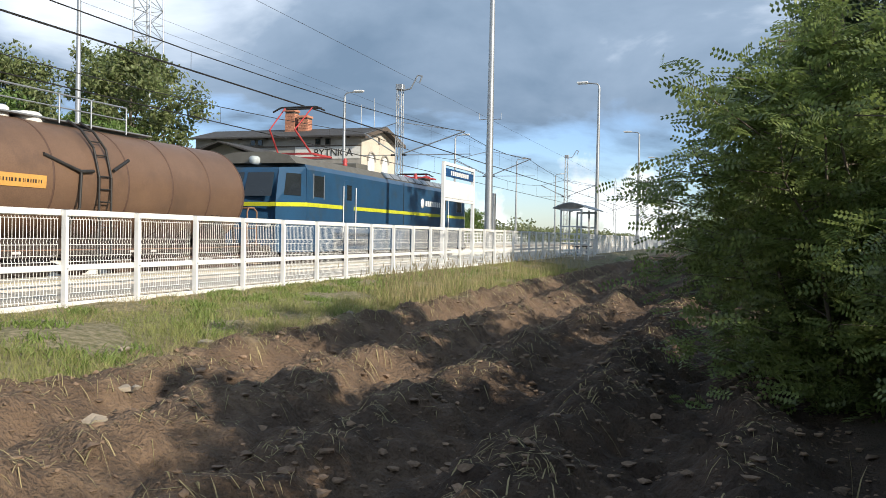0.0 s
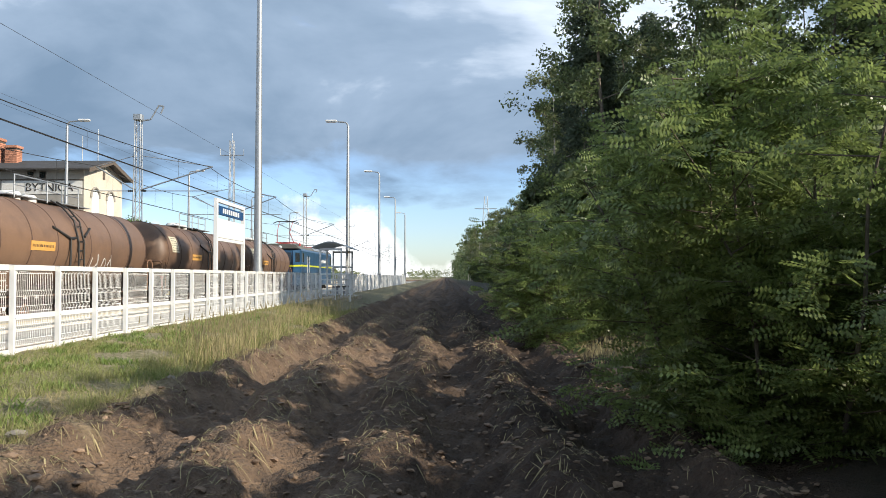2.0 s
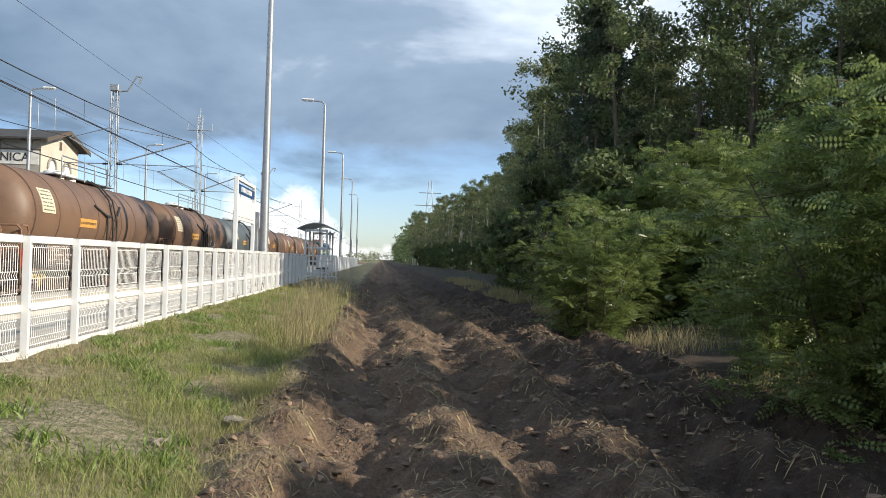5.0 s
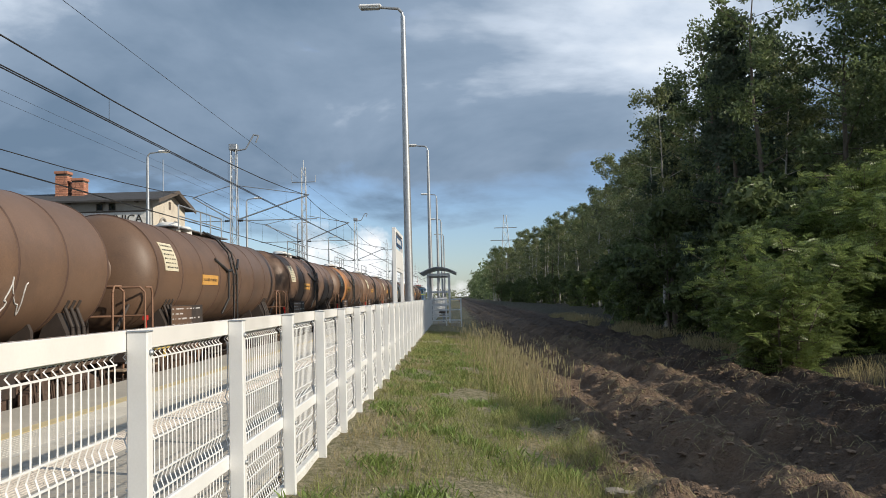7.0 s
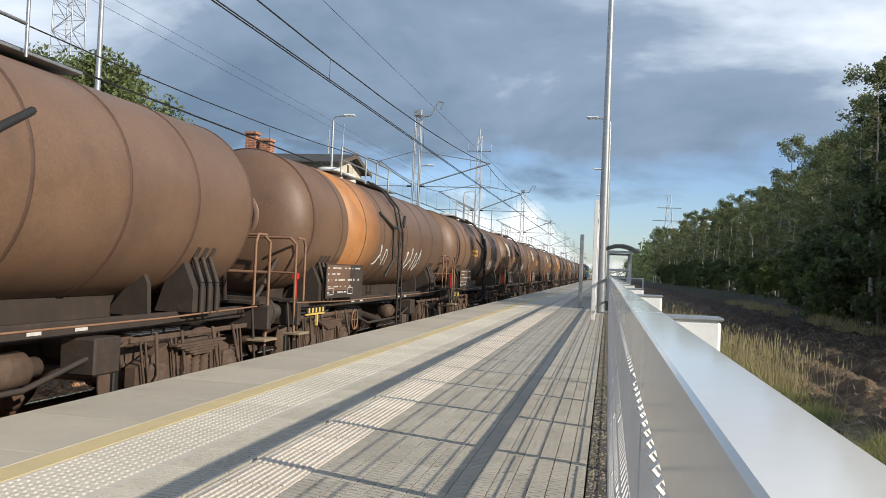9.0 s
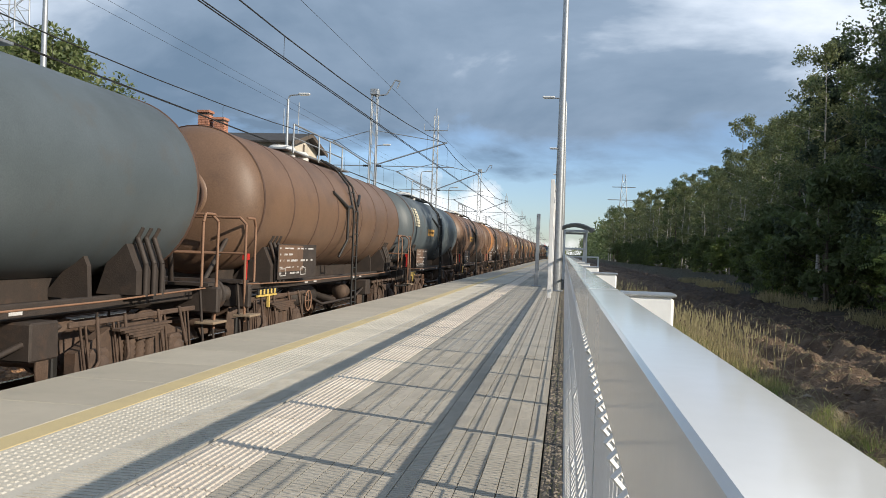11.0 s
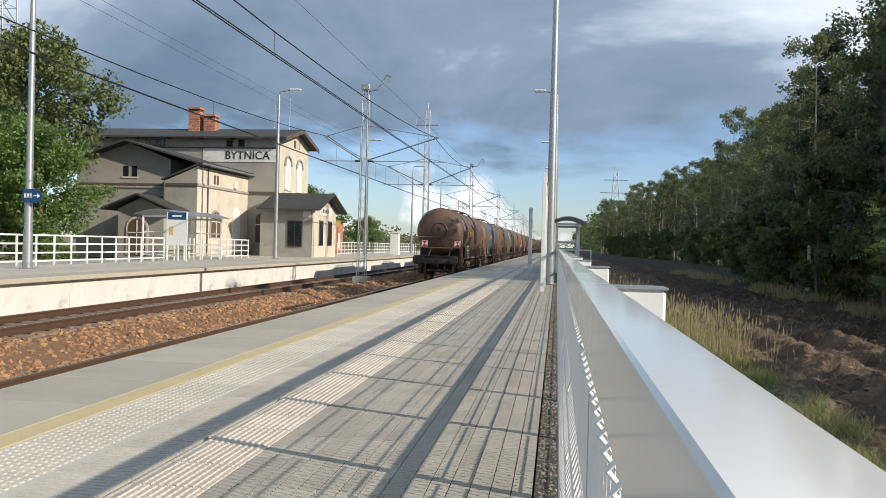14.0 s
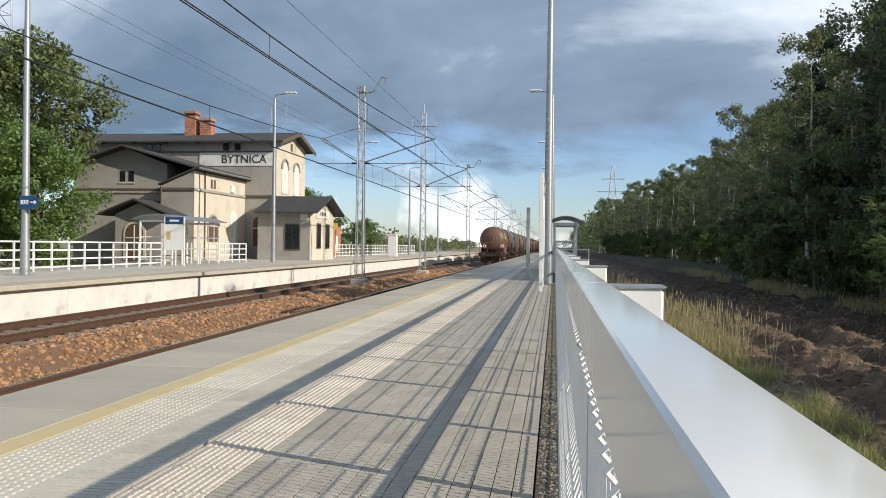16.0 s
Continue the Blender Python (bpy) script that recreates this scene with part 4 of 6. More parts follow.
part("bargeboard", slope((MX1 + 0.7, MY0 - o, ME - o * k - 0.16), (MX1 + 0.75, MY0 - o, ME - o * k - 0.16), (MX1 + 0.7, ym, MR - 0.16), (MX1 + 0.75, ym, MR - 0.16), 0.3), "timber", st)
part("bargeboard", slope((MX1 + 0.7, MY1 + o, ME - o * k - 0.16), (MX1 + 0.75, MY1 + o, ME - o * k - 0.16), (MX1 + 0.7, ym, MR - 0.16), (MX1 + 0.75, ym, MR - 0.16), 0.3), "timber", st)
for x in (-30.6, -29.95, -24.6, -23.7):
    wf = part("window", Bm().box(x, x + 0.5, MY0 - 0.04, MY0 - 0.003, 7.98, 8.5, 0.01), "timber", st, "small attic window")
    part("pane", Bm().box(x + 0.06, x + 0.44, MY0 - 0.05, MY0 - 0.042, 8.03, 8.45), "glass", wf)
part("string_course", Bm().box(-36.0, MX1 + 0.02, MY0 - 0.07, MY0 - 0.003, 7.84, 7.94, 0.01), "timber", st, "dark moulded string course")
for x in (-34, -31.5, -29, -26.5, -24, -21.6):
    part("rafter_end", Bm().box(x - 0.06, x + 0.06, MY0 - 0.6, MY0 - 0.004, 8.5, 8.62), "timber", st)
for n, (cx, ct) in enumerate(((-28.2, 11.3), (-26.95, 10.75))):
    ch = part("chimney", Bm().box(cx - 0.42, cx + 0.42, 59.6, 60.4, 8.6, ct - 0.2), "joint", st, "red brick chimney")
    for r in range(int((ct - 0.25 - 9.0) / 0.13)):
        for c in range(3):
            z = 9.0 + r * 0.13
            x = cx - 0.45 + c * 0.3 + (0.0 if r % 2 else 0.03)
            part("brick", Bm().box(x, x + 0.28, 59.56, 59.62, z, z + 0.115, 0.008), "brick", ch)
        for c in range(2):
            z = 9.0 + r * 0.13
            part("brick", Bm().box(cx + 0.40, cx + 0.46, 59.58 + c * 0.42, 59.58 + c * 0.42 + 0.4, z, z + 0.115, 0.008), "brick", ch)
    part("cap", Bm().box(cx - 0.5, cx + 0.5, 59.5, 60.5, ct - 0.2, ct, 0.02), "brick", ch)
for cx, h in ((-22.2, 11.7), (-21.0, 12.2)):
    part("aerial", Bm().tube((cx, 61, 9.4), (cx, 61, h), 0.035, n=5), "galv", st)
part("name_band", Bm().box(-26.4, -20.6, MY0 - 0.05, MY0 - 0.003, 6.85, 7.83), "wallwhite", st, "white band with the station name")
nm = part("lettering", words("BYTNICA", 0.83, 0.01), "ink", st, "black capital letters", at=(-22.95, MY0 - 0.07, 7.32))
part("cornice", Bm().box(-22.85, MX1 + 0.06, MY0 - 0.1, MY0 - 0.002, 4.5, 4.68, 0.01), "timber", st)


def arched(parent, cx, y, z0, w, h, face="y", frame_m="plaster2", fill="glass", d=0.1):
    """A round-headed opening: surround, dark pane and bars; face 'y' looks to -y, 'x' to +x."""
    n = 10

    def poly(ww, hh, zz0):
        r = ww / 2
        return [(-r, zz0), (r, zz0)] + [(r * math.cos(math.pi * i / n), zz0 + hh - r + r * math.sin(math.pi * i / n)) for i in range(n + 1)]

    s = (lambda p: [(a + cx, b_) for a, b_ in p])
    ax = "y" if face == "y" else "x"
    t = (lambda a, b_: (y - b_, y - a)) if face == "y" else (lambda a, b_: (y + a, y + b_))
    fr = part("window_frame", Bm().prism(s(poly(w + 0.3, h + 0.15, z0)), *t(0.004, d * 0.6), ax), frame_m, parent)
    part("pane", Bm().prism(s(poly(w, h, z0 + 0.02)), *t(d * 0.6 + 0.003, d * 0.6 + 0.02), ax), fill, fr)
    lo, hi = t(d * 0.6 + 0.022, d * 0.6 + 0.05)
    bar = Bm()
    if face == "y":
        bar.box(cx - 0.03, cx + 0.03, lo, hi, z0, z0 + h - 0.1).box(cx - w / 2, cx + w / 2, lo, hi, z0 + h * 0.6, z0 + h * 0.6 + 0.06)
    else:
        bar.box(lo, hi, cx - 0.03, cx + 0.03, z0, z0 + h - 0.1).box(lo, hi, cx - w / 2, cx + w / 2, z0 + h * 0.6, z0 + h * 0.6 + 0.06)
    part("glazing_bar", bar, "white", fr)
    return fr


for cy in (59.2, 62.0):
    arched(st, cy, MX1 + 0.04, 4.9, 1.0, 2.3, "x", "wallwhite", "white")
    b = Bm()
    for i in range(8):
        a0, a1 = math.pi * i / 8, math.pi * (i + 1) / 8
        b.tube((MX1 + 0.12, cy + 0.75 * math.cos(a0), 6.75 + 0.75 * math.sin(a0)), (MX1 + 0.12, cy + 0.75 * math.cos(a1), 6.75 + 0.75 * math.sin(a1)), 0.09, n=5)
    part("arch_moulding", b, "plaster", st)
part("gable_vent", Bm().box(MX1 + 0.05, MX1 + 0.09, 60.6, 61.0, 8.3, 8.9, 0.01), "timber", st)
arched(st, -21.7, MY0, 0.9, 0.95, 2.2, "y", "plaster", "boarded")
# annex with its gable to the line of sight
AY = 49.5
part("annex_wall", gable_y(-31.6, -25.1, AY, MY0 - 0.01, 6.0, 6.2, -27.9, 7.25), "plaster", st, "grey plaster side house")
part("roof", slope((-32.2, AY - 0.8, 5.85), (-32.2, MY0, 5.85), (-27.9, AY - 0.8, 7.3), (-27.9, MY0, 7.3)), "roof", st)
part("roof", slope((-22.4, AY - 0.8, 5.75), (-22.4, MY0, 5.75), (-27.9, AY - 0.8, 7.3), (-27.9, MY0, 7.3)), "roof", st)
for x in (-28.35, -27.75):
    part("slit_window", Bm().box(x, x + 0.36, AY - 0.02, AY - 0.003, 5.05, 5.75), "glass", st)
    part("window_surround", Bm().box(x - 0.08, x + 0.44, AY - 0.06, AY - 0.022, 4.93, 5.04, 0.01), "plaster2", st)
part("cornice", Bm().box(-31.65, -25.11, AY - 0.12, AY - 0.003, 4.45, 4.62, 0.01), "timber", st)
b = Bm()
for i in range(40):
    b.box(-31.6 + i * 0.162, -31.52 + i * 0.162, AY - 0.1, AY - 0.003, 4.33, 4.45)
part("dentils", b, "plaster2", st)
WX0, WX1, WY = -25.1, -22.9, 48.7
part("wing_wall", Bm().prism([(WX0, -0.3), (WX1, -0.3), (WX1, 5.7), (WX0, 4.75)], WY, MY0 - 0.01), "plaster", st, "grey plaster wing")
part("wing_side_wall", Bm().box(WX1, WX1 + 0.04, WY - 0.01, MY0 - 0.01, -0.3, 5.7), "plaster2", st, "cream plaster wall, coloured lighter for its sunlit side")
part("roof", slope((WX0 - 0.1, WY - 0.25, 4.78), (WX0 - 0.1, MY0, 4.78), (WX1 + 0.45, WY - 0.25, 5.92), (WX1 + 0.45, MY0, 5.92), 0.1), "roof", st)
part("gutter", Bm().tube((WX1 + 0.5, WY - 0.25, 5.85), (WX1 + 0.5, MY0, 5.85), 0.07), "galv", st)
part("downpipe", Bm().path([(WX0 + 0.05, WY - 0.12, 4.7), (WX0 + 0.05, WY - 0.12, 3.4)], 0.06), "timber", st)
part("downpipe", Bm().tube((WX1 + 0.1, 50.2, 5.8), (WX1 + 0.1, 50.2, 0), 0.05), "timber", st)
part("cornice", Bm().box(WX1 + 0.042, WX1 + 0.14, WY - 0.08, MY0 - 0.1, 4.45, 4.62, 0.01), "plaster", st)
part("cornice", Bm().box(WX0, WX1 + 0.04, WY - 0.1, WY - 0.003, 4.45, 4.62, 0.01), "timber", st)
arched(st, 51.6, WX1 + 0.04, 1.2, 1.5, 1.7, "x", "plaster", "boarded")
arched(st, 55.2, WX1 + 0.04, 0.1, 1.1, 3.2, "x", "wallwhite", "white")
part("slit_window", Bm().box(WX1 + 0.042, WX1 + 0.06, 51.2, 51.5, 4.75, 5.35), "timber", st)
part("slit_window", Bm().box(WX1 + 0.042, WX1 + 0.06, 51.7, 52.0, 4.75, 5.35), "timber", st)
part("wall_box", Bm().box(WX1 + 0.042, WX1 + 0.2, 54.6, 55.1, 4.7, 5.2, 0.02), "white", st)
# entrance porch
po = part("porch", gable_y(-27.2, -24.2, 46.9, AY, 2.85, 2.85, -25.7, 3.55), "plaster", st, "small gabled entrance porch")
part("porch_roof", slope((-28.1, 46.2, 2.75), (-28.1, AY, 2.75), (-25.7, 46.2, 3.7), (-25.7, AY, 3.7), 0.1), "roof", po)
part("porch_roof", slope((-23.3, 46.2, 2.75), (-23.3, AY, 2.75), (-25.7, 46.2, 3.7), (-25.7, AY, 3.7), 0.1), "roof", po)
arched(st, -25.9, 46.9, 0.0, 1.15, 2.25, "y", "plaster2", "boarded")
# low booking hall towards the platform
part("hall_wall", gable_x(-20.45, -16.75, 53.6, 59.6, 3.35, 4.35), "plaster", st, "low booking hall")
part("hall_gable", gable_x(-16.75, -16.71, 53.58, 59.62, 3.35, 4.35), "plaster2", st, "peeling plaster gable, coloured lighter for its sunlit side")
part("roof", slope((-20.5, 52.9, 3.2), (-16.0, 52.9, 3.2), (-20.5, 56.6, 4.45), (-16.0, 56.6, 4.45)), "roof", st)
part("roof", slope((-20.5, 60.3, 3.2), (-16.0, 60.3, 3.2), (-20.5, 56.6, 4.45), (-16.0, 56.6, 4.45)), "roof", st)
for cy in (55.6, 57.9):
    wf = part("window", Bm().box(-16.70, -16.66, cy - 0.5, cy + 0.5, 0.8, 2.6, 0.01), "timber", st)
    part("pane", Bm().box(-16.655, -16.645, cy - 0.42, cy - 0.03, 0.88, 2.52), "glass", wf)
    part("pane", Bm().box(-16.655, -16.645, cy + 0.03, cy + 0.42, 0.88, 2.52), "glass", wf)
wf = part("window", Bm().box(-18.5, -17.4, 53.54, 53.597, 0.7, 2.5, 0.01), "timber", st)
for a in (-18.42, -17.92):
    part("pane", Bm().box(a, a + 0.44, 53.52, 53.53, 0.78, 2.42), "glass", wf)
part("white_plate", Bm().box(-17.4, -16.85, 53.55, 53.597, 2.75, 3.2, 0.005), "wallwhite", st)
part("white_plate", Bm().box(-16.70, -16.67, 55.0, 58.2, 2.95, 3.6, 0.005), "wallwhite", st, "white panel with faded lettering")
for i in range(4):
    part("letter_bar", Bm().box(-16.665, -16.66, 55.9 + 0.4 * i, 56.15 + 0.4 * i, 3.15, 3.4), "timber", st, "faded unreadable letter")

sh = thing("brick_shed", "low red brick shed beside the station", "shed", at=(-23.5, 68, 0))
part("wall", Bm().box(0, 3.6, 0, 6, -0.3, 2.9), "brick", sh)
part("roof", Bm().box(-0.2, 3.9, -0.2, 6.2, 2.9, 3.02, 0.02), "roof", sh)
for k in range(3):
    part("whitewash_patch", Bm().box(3.603, 3.606, 0.6 + 1.8 * k, 1.4 + 1.8 * k, 0.5, 1.9), "wallwhite", sh, "peeling whitewash")
hut = thing("relay_cabin", "small white cabin beside the tracks", "cabin", at=(-16.2, 78, 0))
part("body", Bm().box(0, 0.8, 0, 0.9, 0, 2.1, 0.02), "white", hut)
part("roof", Bm().box(-0.08, 0.88, -0.08, 0.98, 2.1, 2.18, 0.02), "white", hut)


# ---- trees ----
def leaf_mesh(name, clumps, per, size, material, flat=0.5, aspect=0.6):
    """clumps: (x, y, z, r). Leaves are small bent quads scattered round each clump."""
    C = np.array(clumps)
    n = len(C) * per
    c = np.repeat(C, per, 0)
    d = rng.normal(0, 1, (n, 3))
    d /= np.linalg.norm(d, axis=1)[:, None]
    p = c[:, :3] + d * (c[:, 3:] * rng.random((n, 1)) ** 0.45) * (1, 1, 0.75)
    nrm = rng.normal(0, 1, (n, 3)) + (0, 0, flat)
    nrm /= np.linalg.norm(nrm, axis=1)[:, None]
    u = np.cross(nrm, rng.normal(0, 1, (n, 3)))
    u /= np.linalg.norm(u, axis=1)[:, None]
    v = np.cross(nrm, u)
    s = size * rng.uniform(0.6, 1.3, (n, 1))
    a, b = u * s, v * s * aspect
    V = np.stack([p - a, p - b * 0.9 + nrm * s * 0.12, p + a, p + b * 0.9 + nrm * s * 0.12], 1).reshape(-1, 3)
    F = np.arange(n * 4).reshape(-1, 4)
    me = bpy.data.meshes.new(name)
    me.from_pydata(V.tolist(), [], F.tolist())
    me.materials.append(M[material])
    return me


def tree(name, label, h, r, material, trunk_m="bark", base=0.25, clumps=70, per=55, size=0.16, slim=1.0, trunk_r=0.16, category="tree", group="", pine=False):
    o = thing(name, label, category, group)
    tb = Bm()
    pts, x, y = [], 0.0, 0.0
    for i in range(7):
        pts.append((x, y, h * 0.92 * i / 6 - (0.5 if i == 0 else 0)))
        x += rng.normal(0, h * 0.012)
        y += rng.normal(0, h * 0.012)
    for i in range(6):
        tb.tube(pts[i], pts[i + 1], trunk_r * (1 - i / 6.6), trunk_r * (1 - (i + 1) / 6.6), 8)
    cl = []
    nl = 16 if not pine else 22
    for i in range(nl):
        f = base + (0.95 - base) * (i + rng.random()) / nl
        j = min(int(f / 0.92 * 6), 5)
        p0 = Vector(pts[j]).lerp(Vector(pts[j + 1]), min(max(f / 0.92 * 6 - j, 0), 1))
        g = (f - base) / (1 - base)
        reach = r * (math.sin(math.pi * min(0.12 + g * 0.9, 1)) ** 0.7 if not pine else (1.02 - g) ** 0.8) * rng.uniform(0.7, 1.15)
        a = i * 2.4 + rng.uniform(-0.4, 0.4)
        p1 = p0 + Vector((math.cos(a) * reach, math.sin(a) * reach, reach * rng.uniform(0.15, 0.6) * (0.2 if pine else 1)))
        tb.tube(p0, p1, trunk_r * 0.3 * (1.1 - g), 0.012, 5, caps=False)
        for q in range(max(2, int(clumps / nl))):
            w = p0.lerp(p1, rng.uniform(0.35, 1.08))
            w += Vector(np.clip(rng.normal(0, r * 0.12, 3), -r * 0.2, r * 0.2))
            cl.append((*w, r * rng.uniform(0.12, 0.30)))
    for q in range(5):
        cl.append((*(Vector(pts[-1]) + Vector(rng.normal(0, r * 0.15, 3))), r * 0.22))
    part("trunk", tb, trunk_m, o, "tapering trunk with limbs")
    part("crown", leaf_mesh("crown", cl, per, size, material), material, o, "crown of many small leaves")
    return o


def frond_bush(name, label, h, r, n_fronds, material="leaf", stems=9):
    """A robinia thicket: thin stems and feathery leaves of paired leaflets."""
    o = thing(name, label, "bush", "robinia thicket")
    tb = Bm()
    V, F = [], []
    tips = []
    for i in range(stems):
        a, q = rng.uniform(0, 6.3), rng.random() ** 0.5 * r * 0.55
        p = Vector((math.cos(a) * q * 0.5, math.sin(a) * q * 0.5, -0.2))
        hh = h * rng.uniform(0.6, 1.0)
        d = Vector((math.cos(a) * q, math.sin(a) * q, hh))
        last = p
        for s in range(5):
            nx = p + d * ((s + 1) / 5) + Vector(rng.normal(0, 0.06, 3))
            tb.tube(last, nx, 0.03 * (1 - s / 6), 0.03 * (1 - (s + 1) / 6), 5, caps=False)
            for _ in range(4):
                b_ = last.lerp(nx, rng.random())
                g = (b_.z + 0.2) / h
                e = b_ + Vector((*(np.clip(rng.normal(0, 1, 2), -1.3, 1.3) * r * 0.36 * (1.15 - 0.5 * g)), rng.uniform(0.0, 0.5)))
                tb.tube(b_, e, 0.01, 0.004, 4, caps=False)
                tips.append((b_, e))
            last = nx
    for _ in range(n_fronds):
        b_, e = tips[rng.integers(len(tips))]
        p = b_.lerp(e, rng.uniform(0.3, 1.1)) + Vector(rng.normal(0, 0.10, 3))
        if p.z < -0.1:
            continue
        a = rng.uniform(0, 6.3)
        ln = rng.uniform(0.18, 0.34)
        ax = Vector((math.cos(a), math.sin(a), rng.uniform(-0.5, 0.35))).normalized()
        sd = ax.cross(Vector((0, 0, 1))).normalized()
        up = sd.cross(ax)
        ro = rng.normal(0, 0.8)
        sd, up = sd * math.cos(ro) + up * math.sin(ro), up * math.cos(ro) - sd * math.sin(ro)
        for j in range(6):
            for s in (-1, 1):
                c = p + ax * (ln * (j + 0.5) / 6) - up * (0.02 * (j / 6) ** 2)
                t = c + sd * s * 0.066 * (1 - abs(j - 3) / 8) - up * 0.008 + ax * 0.012
                w = ax * 0.019
                m_ = c.lerp(t, 0.5)
                i0 = len(V)
                V.extend((tuple(c), tuple(m_ - w), tuple(t), tuple(m_ + w)))
                F.append((i0, i0 + 1, i0 + 2, i0 + 3))
    part("branchwork", tb, "bark", o, "thin brown stems")
    me = bpy.data.meshes.new("leaves")
    me.from_pydata(V, [], F)
    part("leaves", me, material, o, "feathery green leaflets")
    return o


def plant(ob, x, y, z=None, turn=None, scale=1.0, first=[set()]):
    z = float(height(x, y)) if z is None else z
    m = pose(x, y, z, 0, 0, rng.uniform(0, 360) if turn is None else turn)
    if ob.name in first[0]:
        c = copy_thing(ob, m)
        c.scale = (scale,) * 3
        return c
    first[0].add(ob.name)
    ob.matrix_basis = m
    ob.scale = (scale,) * 3
    return ob


BR = [tree("broadleaf_tree", "tall dark green broadleaf tree at the woodland edge", 14, 2.9, "leaf2", clumps=115, per=78, size=0.09, base=0.12, group="woodland trees", trunk_r=0.17),
      tree("broadleaf_tree", "tall dark green broadleaf tree at the woodland edge", 15, 2.5, "leaf2", clumps=105, per=78, size=0.09, base=0.15, group="woodland trees", trunk_r=0.15),
      tree("birch_tree", "slender birch with pale bark and light leaves", 13, 2.0, "leaf3", "birch", clumps=100, per=64, size=0.08, base=0.18, group="woodland trees", trunk_r=0.11),
      tree("birch_tree", "slender birch with pale bark and light leaves", 12, 1.8, "leaf3", "birch", clumps=92, per=64, size=0.08, base=0.2, group="woodland trees", trunk_r=0.10),
      tree("pine_tree", "dark green pine in the woodland", 15, 2.5, "needle", clumps=150, per=90, size=0.11, base=0.22, pine=True, group="woodland trees", trunk_r=0.17)]
WOOD = []
tries = 0
def wood_edge(y):
    return float(np.interp(y, [14, 36, 60, 84, 120, 163, 257], [10.0, 10.3, 13.6, 16.2, 16.8, 15.5, 11.5]))


while len(WOOD) < 250 and tries < 9000:
    tries += 1
    y = 14 + 235 * rng.random() ** 1.35
    x = wood_edge(y) + rng.random() ** 1.6 * 14
    if y + (x + 2) * 0.39 < 27.5:
        continue
    if any((x - a) ** 2 + (y - b) ** 2 < (1.5 + y * 0.011) ** 2 for a, b in WOOD):
        continue
    WOOD.append((x, y))
for i, (x, y) in enumerate(WOOD):
    near = x < wood_edge(y) + 2.5
    birch = 0.85 if y > 52 else 0.25
    t = BR[(2 if rng.random() < birch else 0) + rng.integers(2)] if (near and y > 52) or rng.random() < 0.72 else BR[4]
    plant(t, x, y, scale=float(np.interp(y, [22, 30, 36, 45, 60, 76, 82, 87, 93, 120, 170, 260], [12.2, 11.5, 11.4, 11.0, 11.8, 12.8, 15.8, 15.8, 12.6, 14.2, 15.4, 15.0])) / (14, 15, 13, 12, 15)[BR.index(t)] * rng.uniform(0.82, 1.04))
b = []
for k in range(620):
    y = 245 + 420 * rng.random()
    b.append((11.5 + rng.uniform(0, 28), y, rng.uniform(0.5, 13.0), 2.6))
fw = solid("far_woodland", leaf_mesh("far_woodland", b, 40, 0.55, "leaf2"), "leaf2", "distant edge of the dark green woodland", "woodland", kind="stuff")
b = []
for k in range(700):
    y = 95 + 700 * rng.random()
    b.append((-24 - 0.06 * y - rng.uniform(0, 60), y, rng.uniform(-0.5, 4.5), 2.2))
for k in range(60):
    b.append((-9 + rng.uniform(-14, 20), 560 + 200 * rng.random(), rng.uniform(-0.5, 5), 3.5))
solid("far_hedge", leaf_mesh("far_hedge", b, 40, 0.5, "leaf3"), "leaf3", "distant green trees and hedges beyond the line", "hedge", kind="stuff")
US = [tree("sapling", "young leafy sapling in the woodland undergrowth", 4.5, 1.5, "leaf2", clumps=70, per=60, size=0.12, base=0.05, group="undergrowth", trunk_r=0.05),
      tree("sapling", "young leafy sapling in the woodland undergrowth", 3.2, 1.3, "leaf", clumps=60, per=60, size=0.10, base=0.03, group="undergrowth", trunk_r=0.04)]
for k in range(125):
    y = 20 + 190 * rng.random() ** 1.4
    x = wood_edge(y) - 1.2 + rng.random() * 3.5
    plant(US[rng.integers(2)], x, y, scale=rng.uniform(0.7, 1.15))
# unseen saplings added right of the view to cast shade on the field
for x, y, s in ((10.8, -6.5, 1.0), (12.4, -5.0, 1.1), (11.3, -3.2, 0.95), (13.2, -2.2, 1.15), (11.6, -0.4, 1.0), (13.4, 0.9, 1.1), (12.2, 2.8, 0.9), (14.2, -6.8, 1.2), (15.0, -3.6, 1.3), (15.2, 2.6, 1.1), (10.6, -9.0, 1.0), (12.6, -8.4, 1.1)):
    plant(US[rng.integers(2)], x, y, scale=s * (0.68 if -6 < y < -1.5 else 0.95))
# trees added on the right to keep sun and sky off the field
SHADE = []
while len(SHADE) < 34:
    x, y = rng.uniform(12.5, 26), rng.uniform(-16, 15)
    if all((x - a) ** 2 + (y - c) ** 2 > 3.2 for a, c in SHADE):
        SHADE.append((x, y))
for x, y in SHADE:
    plant(BR[rng.integers(4)], x, y, scale=((x - 3.6) / 2.05 if y + 0.39 * (x - 5) < 3.6 else (x - 7.6) / 2.5) / 14 * rng.uniform(0.9, 1.1))
FB = [frond_bush("robinia_bush", "leafy robinia bush with feathery bright green leaves", 4.2, 2.7, 13500, stems=14),
      frond_bush("robinia_bush", "leafy robinia bush with feathery bright green leaves", 3.0, 1.7, 4200)]
